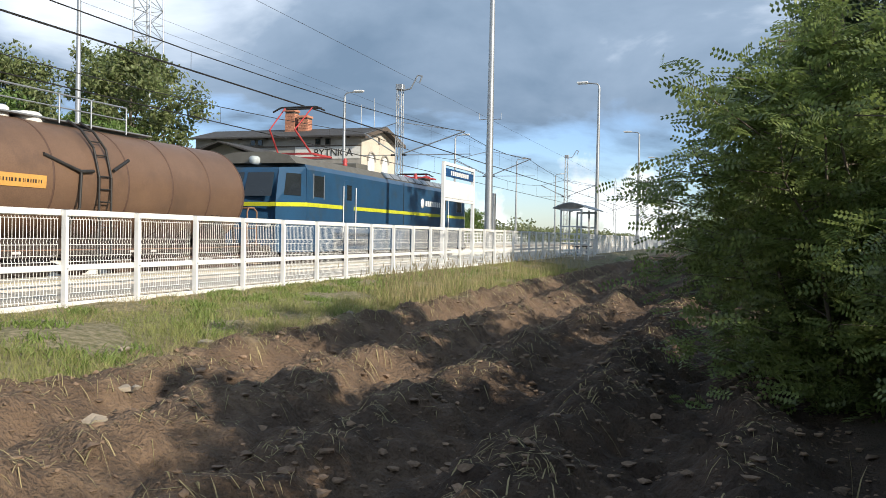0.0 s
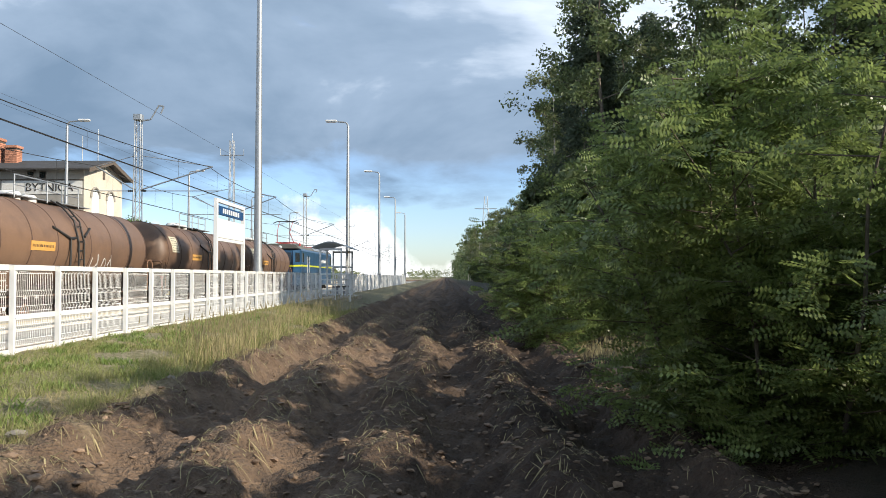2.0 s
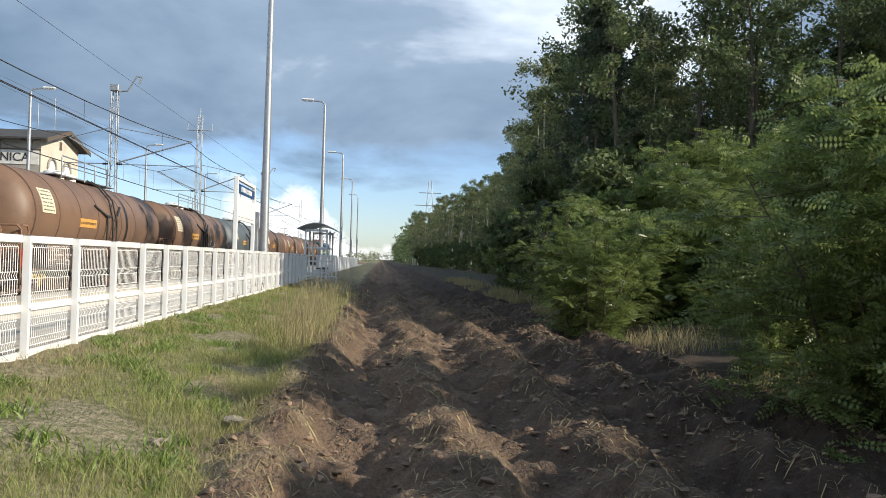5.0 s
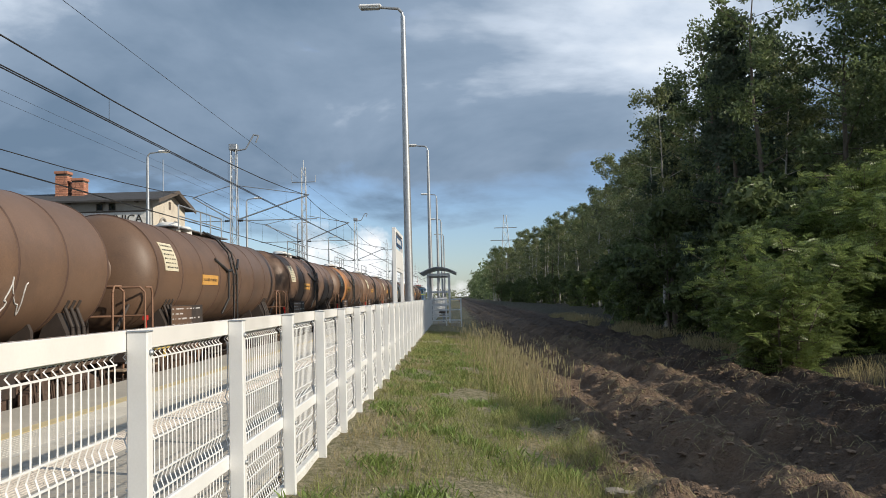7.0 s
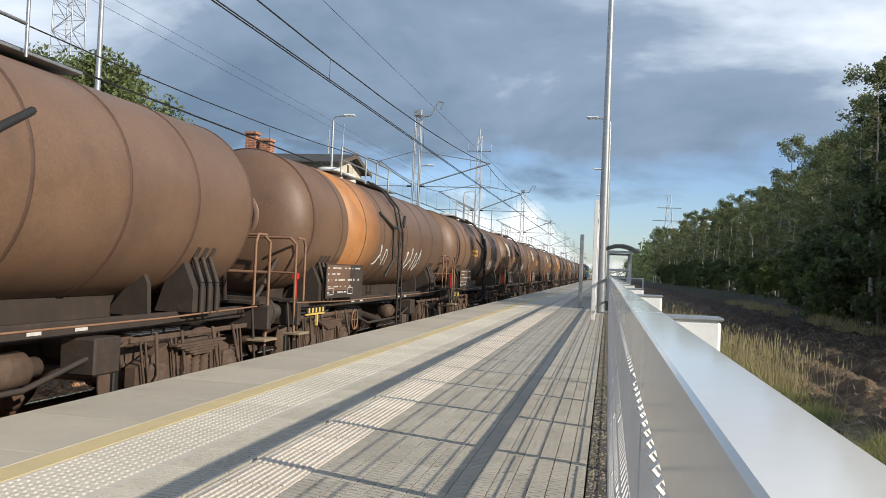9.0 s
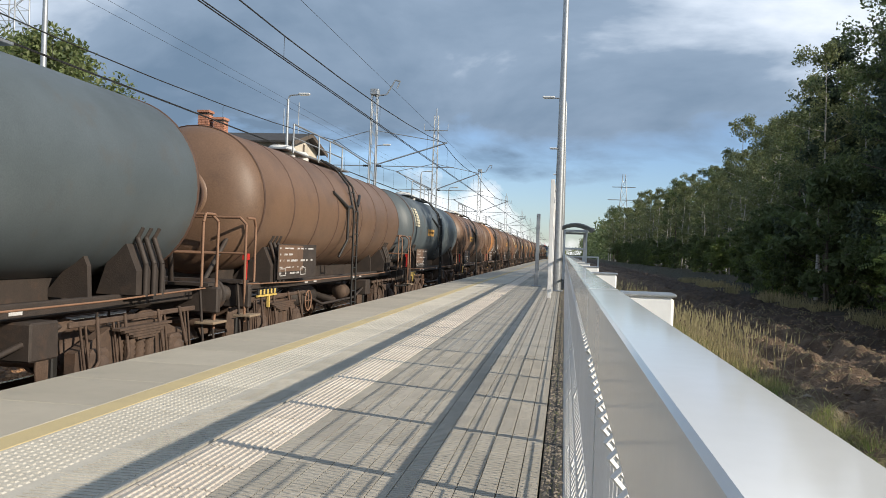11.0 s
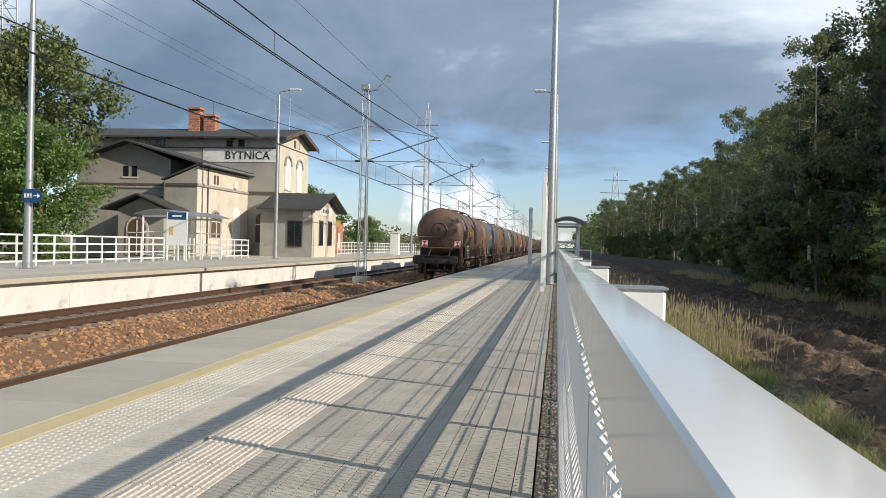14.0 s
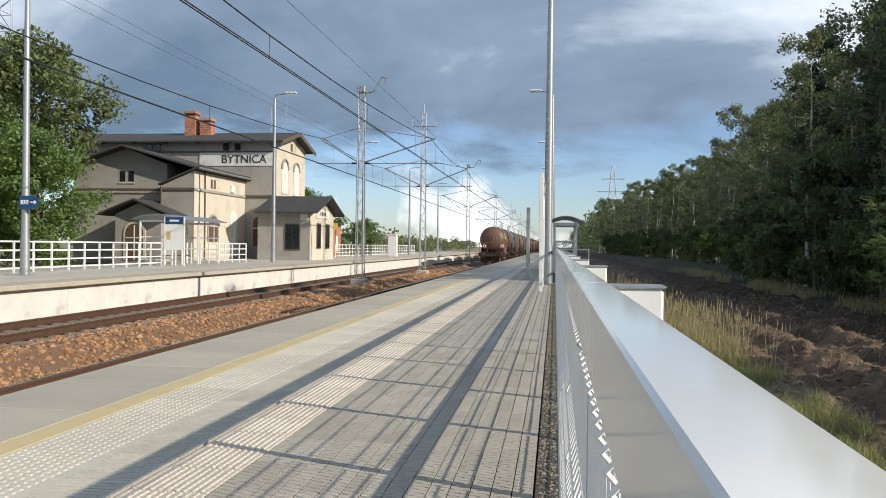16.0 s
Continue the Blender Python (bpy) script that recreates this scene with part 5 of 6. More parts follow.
# bushes at (9.9, 0.2) and (10.6, 1.7) are unseen, added for their shadows
for n, x, y, s in ((0, 8.75, 5.0, 0.92), (1, 9.9, 0.2, 0.95), (1, 9.3, 2.2, 0.7), (1, 10.6, 1.7, 0.9), (1, 9.0, 9.0, 0.9), (1, 7.7, 15.2, 1.0), (1, 9.2, 18.2, 0.9), (0, 12.0, 18.5, 1.2), (1, 11.4, 6.0, 0.6), (1, 12.6, 8.6, 0.7), (1, 11.2, 11.4, 0.65), (1, 13.8, 5.0, 0.7), (1, 14.2, 11.6, 0.8), (1, 12.6, 14.4, 0.8), (1, 15.5, 8.0, 0.8)):
    plant(FB[n], x, y, turn=(x * 97 + y * 31) % 360, scale=s)
CH = [tree("chestnut_tree", "large rounded chestnut tree with browning leaves", 12.4, 4.5, "chestnut", clumps=200, per=95, size=0.15, base=0.36, trunk_r=0.3, group="station trees"),
      tree("garden_tree", "dense green garden tree behind the platform", 8.5, 4.0, "garden", clumps=190, per=110, size=0.13, base=0.06, trunk_r=0.2, group="station trees")]
for n, x, y, s in ((0, -30.0, 41.7, 1.02), (1, -28.0, 36.0, 0.85), (1, -23.6, 33.5, 0.72), (0, -33, 34, 0.9), (1, -28.5, 29, 0.9), (1, -33, 42, 1.0), (0, -38, 24, 1.0), (1, -36, 14, 1.0),
                   (1, -23.5, 76, 0.75), (1, -26, 84, 0.6), (1, -22, 92, 0.5), (1, -31, 72, 0.9), (1, -40, 4, 1.1), (1, -30, 20, 0.8)):
    plant(CH[n], x, y, z=-0.4, scale=s)
solid("station_yard", Bm().box(-120, -22.72, -60, 160, -1.0, -0.35), "ground", "worn yard beside the station house", "ground", kind="structure")


# ---- freight train ----
PITCH, RWH = 13.5, 0.46


def wheelset(parent, y):
    b = Bm()
    for s in (-1, 1):
        b.lathe([(s * 0.68, 0.0), (s * 0.68, 0.42), (s * 0.685, 0.485), (s * 0.71, 0.47), (s * 0.715, RWH), (s * 0.815, RWH - 0.008), (s * 0.82, 0.40), (s * 0.78, 0.36), (s * 0.77, 0.14), (s * 0.83, 0.12), (s * 0.83, 0.0)], "x", 24)
    b.tube((-0.68, 0, 0), (0.68, 0, 0), 0.08, n=10)
    for s in (-1, 1):
        for i in range(3):
            a = i * 2.09
            b.box(s * 0.785 - 0.01, s * 0.785 + 0.01, 0.2 * math.cos(a) - 0.03, 0.2 * math.cos(a) + 0.03, 0.2 * math.sin(a) - 0.03, 0.2 * math.sin(a) + 0.03)
    return part("wheelset", b, "bogie", parent, at=(0, y, RAIL + RWH))


def bogie(o, yc):
    g = part("bogie", Bm().box(-0.95, 0.95, yc - 0.2, yc + 0.2, RAIL + 0.5, RAIL + 0.78, 0.03), "bogie", o, "rusty two-axle bogie")
    for s in (-1, 1):
        x = s * 1.0
        p = [(yc - 1.25, RAIL + 0.40), (yc - 1.25, RAIL + 0.62), (yc - 0.55, RAIL + 0.85), (yc + 0.55, RAIL + 0.85), (yc + 1.25, RAIL + 0.62), (yc + 1.25, RAIL + 0.40),
             (yc + 0.6, RAIL + 0.42), (yc + 0.4, RAIL + 0.26), (yc - 0.4, RAIL + 0.26), (yc - 0.6, RAIL + 0.42)]
        part("side_frame", Bm().prism(p, x - 0.06, x + 0.06, "x"), "bogie", g)
        for dy in (-0.9, 0.9):
            part("axle_box", Bm().box(x - 0.12 if s < 0 else x - 0.02, x + 0.02 if s < 0 else x + 0.16, yc + dy - 0.17, yc + dy + 0.17, RAIL + 0.3, RAIL + 0.64, 0.04), "bogie", g)
        for dy in (-0.22, 0.0, 0.22):
            part("spring", Bm().lathe([(z, 0.065 if i % 2 else 0.085) for i, z in enumerate(np.linspace(RAIL + 0.3, RAIL + 0.68, 12))], "z", 8, (x + s * 0.09, yc + dy, 0)), "bogie", g)
        for dy in (-1.2, -0.55, 0.55, 1.2):
            part("brake_hanger", Bm().path([(x + s * 0.10, yc + dy - 0.05, RAIL + 0.92), (x + s * 0.12, yc + dy + 0.06, RAIL + 0.35)], 0.016, 5).path([(x + s * 0.10, yc + dy + 0.05, RAIL + 0.92), (x + s * 0.12, yc + dy + 0.14, RAIL + 0.35)], 0.016, 5), "bogie", g)
        part("equaliser_bar", Bm().box(x + s * 0.10 - 0.02, x + s * 0.10 + 0.02, yc - 1.45, yc + 1.45, RAIL + 0.90, RAIL + 0.96, 0.008), "bogie", g)
        for dy in (-0.9, 0.9):
            part("axle_cover", Bm().lathe([(x + s * 0.15, 0.0), (x + s * 0.20, 0.0), (x + s * 0.20, 0.09), (x + s * 0.15, 0.12)], "x", 12, (0, yc + dy, RAIL + 0.46)), "bogie", g, "round axle cover")
        part("step", Bm().box(x + s * 0.05, x + s * 0.3, yc - 1.75, yc - 1.35, RAIL + 0.30, RAIL + 0.33) if s > 0 else Bm().box(x - 0.3, x - 0.05, yc - 1.75, yc - 1.35, RAIL + 0.30, RAIL + 0.33), "handrail", g)
    return g


ZC, RT = 1.80, 1.22


def tank_profile(r=RT, y0=0.72, y1=12.78):
    e = [(0.0, 0.0), (0.015, 0.36), (0.09, 0.72), (0.22, 0.96), (0.38, 1.07), (0.53, 1.12)]
    k = r / 1.12
    return [(y0 + a, b * k) for a, b in e] + [(y1 - a, b * k) for a, b in e[::-1]]


def lettered_board(o, name, x, y0, y1, z0, z1, back, ink, rows=5, label=""):
    p = part(name, Bm().box(x, x + 0.012, y0, y1, z0, z1, 0.003), back, o, label)
    b = Bm()
    for r in range(rows):
        z = z1 - (r + 0.8) * (z1 - z0) / (rows + 0.6)
        y = y0 + 0.08
        hgt = (z1 - z0) / rows * rng.uniform(0.16, 0.30)
        stop = y0 + (y1 - y0) * rng.uniform(0.35, 0.95)
        while y < stop - 0.06:
            w = rng.uniform(0.012, 0.045)
            b.box(x + 0.013, x + 0.0145, y, min(y + w, y1 - 0.04), z, z + hgt)
            y += w + (rng.uniform(0.008, 0.015) if rng.random() < 0.8 else rng.uniform(0.06, 0.22))
    for ya in (y0 + 0.1, y0 + (y1 - y0) * 0.56):
        for u0, u1, w0, w1 in ((0, 0.3, 0, 0.012), (0, 0.3, 0.118, 0.13), (0, 0.012, 0.012, 0.118), (0.288, 0.3, 0.012, 0.118)):
            b.box(x + 0.013, x + 0.0145, ya + u0, ya + u1, z0 + 0.06 + w0, z0 + 0.06 + w1)
    part("faded_patch", Bm().box(x + 0.0121, x + 0.0126, y0 + 0.03, y0 + (y1 - y0) * 0.62, z0 + 0.22 * (z1 - z0), z1 - 0.02), "rust", p, "rust-brown faded area")
    part("lettering", b, ink, p, "unreadable stencilled lettering")
    return p


def curved_plate(o, name, y0, y1, z0, z1, m, label="", lift=0.012, ink=None, rows=6):
    """A thin plate that follows the barrel on its platform side."""
    b, n = Bm(), 5
    def px(z, e):
        return math.sqrt(max((RT + e) ** 2 - (z - ZC) ** 2, 0))
    zs = [z0 + (z1 - z0) * i / n for i in range(n + 1)]
    for a, c in zip(zs, zs[1:]):
        b.add([(px(a, lift), y0, a), (px(a, lift), y1, a), (px(c, lift), y1, c), (px(c, lift), y0, c), (px(a, 0), y0, a), (px(a, 0), y1, a), (px(c, 0), y1, c), (px(c, 0), y0, c)],
              [(0, 1, 2, 3), (4, 7, 6, 5), (0, 4, 5, 1), (2, 6, 7, 3), (0, 3, 7, 4), (1, 5, 6, 2)])
    p = part(name, b, m, o, label)
    if ink:
        q = Bm()
        for r in range(rows):
            z = z1 - (r + (0.95 if rows == 1 else 0.85)) * (z1 - z0) / (rows + 0.5)
            hgt = (z1 - z0) / rows * (0.28 if rows == 1 else 0.3)
            y = y0 + 0.06
            while y < y1 - 0.1:
                w = rng.uniform(0.015, 0.05)
                e = min(y + w, y1 - 0.05)
                q.add([(px(z, lift + 0.004), y, z), (px(z, lift + 0.004), e, z), (px(z + hgt, lift + 0.004), e, z + hgt), (px(z + hgt, lift + 0.004), y, z + hgt)], [(0, 1, 2, 3)])
                y = e + rng.uniform(0.02, 0.05)
        part("lettering", q, ink, p, "unreadable lettering")
    return p


def build_wagon():
    o = thing("tank_wagon", "brown four-axle tank wagon with ladder, walkway and rusty bogies", "tank wagon", "tank wagons of the train")
    part("tank", Bm().lathe(tank_profile(), "y", 48, (0, 0, ZC)), "rust", o)
    for y in (1.25, 2.75, 4.25, 5.7, 7.8, 9.3, 10.75, 12.25):
        part("weld_band", Bm().lathe([(y - 0.025, RT), (y - 0.015, RT + 0.012), (y + 0.015, RT + 0.012), (y + 0.025, RT)], "y", 48, (0, 0, ZC)), "rib", o)
    for y, s in ((0.715, -1), (12.785, 1)):
        part("end_plate", Bm().lathe([(y, 0.0), (y, 0.42), (y - s * 0.03, 0.45)], "y", 28, (0.0, 0, ZC + 0.05)), "rust", o, "round end plate")
        part("hatch_ring", Bm().lathe([(y + s * 0.012, 0.36), (y + s * 0.02, 0.37), (y + s * 0.02, 0.40), (y - s * 0.01, 0.415)], "y", 28, (0.0, 0, ZC + 0.05)), "rib", o, "dirty bolted ring")
        part("maker_plate", Bm().box(-0.08, 0.08, min(y, y + s * 0.015), max(y, y + s * 0.015), ZC + 0.0, ZC + 0.2, 0.004), "frame", o, "small dark plate")
    fr = part("underframe", Bm().box(-0.16, 0.16, 0.6, 12.9, 0.18, 0.46, 0.02), "frame", o)
    # dark filler block added for the gloom under the tank, closes the see-through gap
    part("centre_sill", Bm().box(-0.42, 0.42, 1.3, 12.2, 0.2, 0.76, 0.02), "frame", fr)
    for s in (-1, 1):
        part("sole_bar", Bm().box(s * 0.88 - 0.05, s * 0.88 + 0.05, 0.55, 12.95, 0.30, 0.46, 0.015), "frame", fr)
        part("brace_rod", Bm().path([(s * 1.0, 3.9, 0.2), (s * 1.0, 5.4, -0.12), (s * 1.0, 8.1, -0.12), (s * 1.0, 9.6, 0.2)], 0.03), "frame", fr)
    for y in (0.55, 12.87):
        part("headstock", Bm().box(-1.3, 1.3, y - 0.06, y + 0.06, 0.12, 0.48, 0.02), "frame", fr)
    for y in (2.0, 3.2, 10.3, 11.5):
        for s in (-1, 1):
            part("saddle", Bm().prism([(s * 0.35, 0.44), (s * 0.90, 0.44), (s * 0.88, 0.80), (s * 0.80, 0.98)], y - 0.04, y + 0.04), "frame", o, "tank saddle bracket")
    part("air_reservoir", Bm().lathe([(4.8, 0.0), (4.85, 0.2), (6.2, 0.2), (6.25, 0.0)], "y", 14, (0.45, 0, 0.02)), "frame", o)
    part("outlet_pipe", Bm().path([(0.0, 6.75, 0.7), (0.0, 6.75, 0.1), (0.9, 6.75, -0.15)], 0.09, 10), "frame", o)
    hw = Bm()
    for i in range(12):
        a, c = i * math.pi / 6, (i + 1) * math.pi / 6
        hw.tube((1.08, 4.2 + 0.2 * math.cos(a), 0.02 + 0.2 * math.sin(a)), (1.08, 4.2 + 0.2 * math.cos(c), 0.02 + 0.2 * math.sin(c)), 0.016, n=5)
    hw.tube((1.08, 4.0, 0.02), (1.08, 4.4, 0.02), 0.012, n=4).tube((1.08, 4.2, -0.18), (1.08, 4.2, 0.22), 0.012, n=4)
    part("brake_wheel", hw, "handrail", o, "rusty hand brake wheel")
    for ye, s in ((0.0, 1), (13.42, -1)):
        for x in (-0.875, 0.875):
            bf = part("buffer", Bm().lathe([(ye, 0.0), (ye + s * 0.004, 0.2), (ye + s * 0.012, 0.245), (ye + s * 0.035, 0.25), (ye + s * 0.05, 0.17), (ye + s * 0.07, 0.085), (ye + s * 0.28, 0.085), (ye + s * 0.28, 0.12), (ye + s * 0.5, 0.14), (ye + s * 0.55, 0.17)], "y", 24, (x, 0, 0.33)), "frame", o)
        part("coupling", Bm().path([(0, ye + s * 0.5, 0.3), (0, ye + s * 0.25, 0.22), (0.04, ye + s * 0.2, 0.02), (0, ye + s * 0.3, -0.1)], 0.045, 6), "iron", o)
        part("brake_hose", Bm().path([(0.35, ye + s * 0.5, 0.2), (0.38, ye + s * 0.35, 0.05), (0.36, ye + s * 0.3, -0.22), (0.3, ye + s * 0.32, -0.3)], 0.025, 6), "iron", o)
        for x in (-1, 1):
            for zs, d in ((-0.02, 0.0), (-0.36, 0.06)):
                part("step_board", Bm().box(min(x * 1.08, x * (1.36 + d)), max(x * 1.08, x * (1.36 + d)), min(ye + s * 0.40, ye + s * 0.85), max(ye + s * 0.40, ye + s * 0.85), zs, zs + 0.035, 0.006), "stepwood", o, "worn wooden step board")
            part("step_bracket", Bm().path([(x * 1.12, ye + s * 0.45, 0.5), (x * 1.2, ye + s * 0.45, -0.36)], 0.02, 5).path([(x * 1.12, ye + s * 0.8, 0.5), (x * 1.2, ye + s * 0.8, -0.36)], 0.02, 5), "frame", o)
        part("end_platform", Bm().box(-1.2, 1.2, min(ye + s * 0.42, ye + s * 0.72), max(ye + s * 0.42, ye + s * 0.72), 0.5, 0.54), "frame", o)
        yr = ye + s * 0.48
        for x in (-1, 1):
            part("handrail", Bm().path([(x * 1.22, yr + s * 0.05, -0.1), (x * 1.22, yr, 0.55), (x * 1.22, yr, 1.40), (x * 1.12, yr, 1.5), (x * 0.5, yr, 1.5), (x * 0.0, yr, 1.5)], 0.022, 6), "handrail", o)
            part("handrail", Bm().path([(x * 1.2, yr + s * 0.45, 0.5), (x * 1.2, yr + s * 0.45, 1.38), (x * 1.2, yr + s * 0.38, 1.5), (x * 1.2, yr + s * 0.08, 1.5)], 0.022, 6), "handrail", o)
        part("handrail", Bm().tube((-1.22, yr, 0.95), (1.22, yr, 0.95), 0.018, n=6), "handrail", o)
        for x in (-0.5, 0.55):
            part("end_brace", Bm().tube((x, ye + s * 0.5, 0.5), (x + 0.18, ye + s * 0.95, 1.2), 0.04, n=6), "frame", o)
    for yc in (2.45, 11.05):
        bogie(o, yc)
    ld = part("ladder", Bm().path([(1.16, 6.85, -0.15), (1.16, 6.85, 1.9), (1.02, 6.85, 2.45), (0.72, 6.85, 2.8), (0.4, 6.85, 2.98)], 0.025, 6)
              .path([(1.16, 7.2, -0.15), (1.16, 7.2, 1.9), (1.02, 7.2, 2.45), (0.72, 7.2, 2.8), (0.4, 7.2, 2.98)], 0.025, 6), "iron", o, "black side ladder")
    for k in range(9):
        part("rung", Bm().tube((1.16, 6.85, 0.0 + 0.24 * k), (1.16, 7.2, 0.0 + 0.24 * k), 0.014, n=5), "iron", ld)
    for a in ((1.06, 2.32), (0.92, 2.58), (0.72, 2.8)):
        part("rung", Bm().tube((a[0], 6.85, a[1]), (a[0], 7.2, a[1]), 0.014, n=5), "iron", ld)
    part("spill_gutter", Bm().path([(1.05, 5.5, 2.22), (1.15, 6.35, 1.97), (1.15, 6.7, 2.0)], 0.035, 6), "iron", o, "black spill gutter")
    part("spill_gutter", Bm().path([(1.13, 7.3, 2.05), (1.02, 7.9, 2.3)], 0.035, 6), "iron", o, "black spill gutter")
    part("drain_pipe", Bm().path([(1.16, 6.35, 1.95), (1.17, 6.3, 1.3), (1.05, 6.1, 0.95)], 0.03, 6), "iron", o, "black drain pipe")
    wk = part("walkway", Bm().box(-0.35, 0.35, 4.6, 9.6, 2.955, 2.985, 0.004), "galv", o, "grey roof walkway")
    for y in (4.8, 6.6, 7.5, 8.6):
        part("rail_post", Bm().tube((0.42, y, 2.9), (0.42, y, 3.45), 0.018, n=5), "galv", wk)
    part("rail", Bm().path([(0.42, 4.8, 3.45), (0.42, 8.6, 3.45)], 0.018, 5), "galv", wk)
    part("rail", Bm().path([(0.42, 4.8, 3.2), (0.42, 8.6, 3.2)], 0.014, 5), "galv", wk)
    for y, r, h in ((5.4, 0.27, 3.10), (6.15, 0.32, 3.06)):
        part("manhole_dome", Bm().lathe([(2.85, r), (h - 0.05, r), (h, r - 0.05), (h + 0.02, 0.0)], "z", 20, (0.0, y, 0)), "wallwhite", o, "pale manhole dome")
    curved_plate(o, "placard", 1.65, 2.45, 1.86, 2.46, "placard", "cream paper placard with rows of print", ink="ink")
    curved_plate(o, "name_label", 4.2, 5.5, 1.60, 1.84, "label", "small orange label", ink="ink", rows=1)
    lettered_board(o, "data_board", 1.2, 2.0, 4.2, 0.50, 1.12, "frame", "chalk", 5, "dark board with pale stencilled data")
    part("board_bracket", Bm().box(0.95, 1.2, 3.0, 3.06, 0.5, 0.9).box(0.95, 1.2, 3.95, 4.01, 0.5, 0.9), "frame", o)
    part("yellow_lever", Bm().box(1.14, 1.18, 1.7, 1.75, 0.05, 0.25).box(1.14, 1.17, 1.2, 2.1, 0.24, 0.27), "labely", o, "yellow painted lever")
    part("lamp_bracket", Bm().box(1.1, 1.14, 0.75, 0.79, 0.5, 0.85).box(1.08, 1.16, 0.72, 0.82, 0.85, 0.95), "red", o, "small red valve handle")
    for s in (-1, 1):
        part("brake_rod", Bm().path([(s * 1.16, 0.75, 0.47), (s * 1.18, 3.2, 0.43), (s * 1.16, 10.2, 0.43), (s * 1.16, 12.7, 0.47)], 0.013, 5), "handrail", fr, "thin brake rod along the side")
        for yc in (2.25, 11.25):
            sb = part("saddle_box", Bm().prism([(s * 0.62, 0.46), (s * 1.12, 0.46), (s * 1.12, 0.74), (s * 0.98, 1.06), (s * 0.80, 1.02)], yc - 0.36, yc + 0.36), "frame", o, "dark welded tank cradle")
            for dy in (-0.2, 0.0, 0.2):
                part("strap", Bm().path([(s * 1.15, yc + dy, 0.44), (s * 1.15, yc + dy, 0.82), (s * 1.03, yc + dy, 1.14), (s * 1.09, yc + dy, 1.26)], 0.035, 5), "frame", sb, "tank holding strap")
        part("brake_cylinder", Bm().lathe([(8.1, 0.0), (8.1, 0.17), (8.5, 0.18), (8.52, 0.11), (8.75, 0.1), (8.75, 0.0)], "y", 14, (s * 0.62, 0, 0.0)), "bogie", o)
        part("equipment_box", Bm().box(min(s * 0.7, s * 1.1), max(s * 0.7, s * 1.1), 9.0, 9.45, -0.1, 0.28, 0.02), "frame", o)
        for y in (4.4, 5.0, 8.2, 8.9):
            part("mark", Bm().box(min(s * 0.932, s * 0.936), max(s * 0.932, s * 0.936), y, y + 0.2, 0.35, 0.40), "chalk", fr, "small pale stencilled mark")
        for yc in (2.45, 11.05):
            lf = Bm()
            for k in range(5):
                lf.box(min(s * 1.1, s * 1.2), max(s * 1.1, s * 1.2), yc - 0.62 + 0.1 * k, yc + 0.62 - 0.1 * k, RAIL + 0.80 - 0.032 * k, RAIL + 0.828 - 0.032 * k)
            part("leaf_spring", lf, "bogie", o, "stacked leaf spring")
            for dy in (-1.28, -0.52, 0.52, 1.28):
                part("brake_block", Bm().box(min(s * 0.72, s * 0.86), max(s * 0.72, s * 0.86), yc + dy - 0.05, yc + dy + 0.05, RAIL + 0.28, RAIL + 0.62, 0.015), "iron", o)
                part("link_bar", Bm().path([(s * 1.17, yc + dy, RAIL + 0.2), (s * 1.2, yc + dy * 0.8, RAIL + 0.52), (s * 1.12, yc + dy * 0.75, RAIL + 0.98)], 0.022, 5), "bogie", o)
    for k in range(5):
        part("lever_stripe", Bm().box(1.181, 1.185, 1.26 + 0.17 * k, 1.33 + 0.17 * k, 0.28, 0.36), "labely", o, "yellow warning stripe")
    part("lever_plate", Bm().box(1.15, 1.18, 1.2, 2.1, 0.275, 0.365, 0.004), "iron", o, "black lever plate")
    for y in (1.55, 3.35, 10.15, 11.95):
        wheelset(o, y)
    # fittings carried by the barrel follow its girth
    g = RT / 1.12
    fit_on = Matrix.Translation((0, 0, ZC)) @ Matrix.Diagonal((g, 1, g, 1)) @ Matrix.Translation((0, 0, -ZC))
    for c in o.children:
        if c.name.split(".")[0] in ("ladder", "spill_gutter", "drain_pipe", "walkway", "manhole_dome"):
            for q in (c, *c.children):
                q.data.transform(fit_on)
    return o


WAGON = build_wagon()
tank_rust = next(c for c in WAGON.children if c.name.startswith("tank")).data
tank_grey = tank_rust.copy()
tank_grey.materials.clear()
tank_grey.materials.append(M["bluegrey"])
TRAIN = [(WAGON, 18)]
for n in range(17, 0, -1):
    TRAIN.append((copy_thing(WAGON, Matrix()), n))


def spray(o, y, z, w, h, strokes):
    """Loose looping strokes of spray paint that follow the barrel."""
    b = Bm()
    pts = []
    ph, n = rng.uniform(0, 6.3), strokes * 9
    for i in range(n):
        a = i / (n - 1)
        u = a * strokes * 3.4 + ph
        pts.append((y + w * a + 0.10 * math.cos(u) + 0.04 * math.sin(u * 2.7), z + h * (0.5 + 0.42 * math.sin(u * 0.93) + 0.16 * math.sin(u * 2.3 + 1))))
    for (y0, z0), (y1, z1) in zip(pts, pts[1:]):
        b.path([(math.sqrt(max((RT + 0.002) ** 2 - (c - ZC) ** 2, 0)), a, c) for a, c in ((y0, z0), (y1, z1))], 0.013, 5)
    part("graffiti", b, "chalk", o, "white sprayed scrawl")


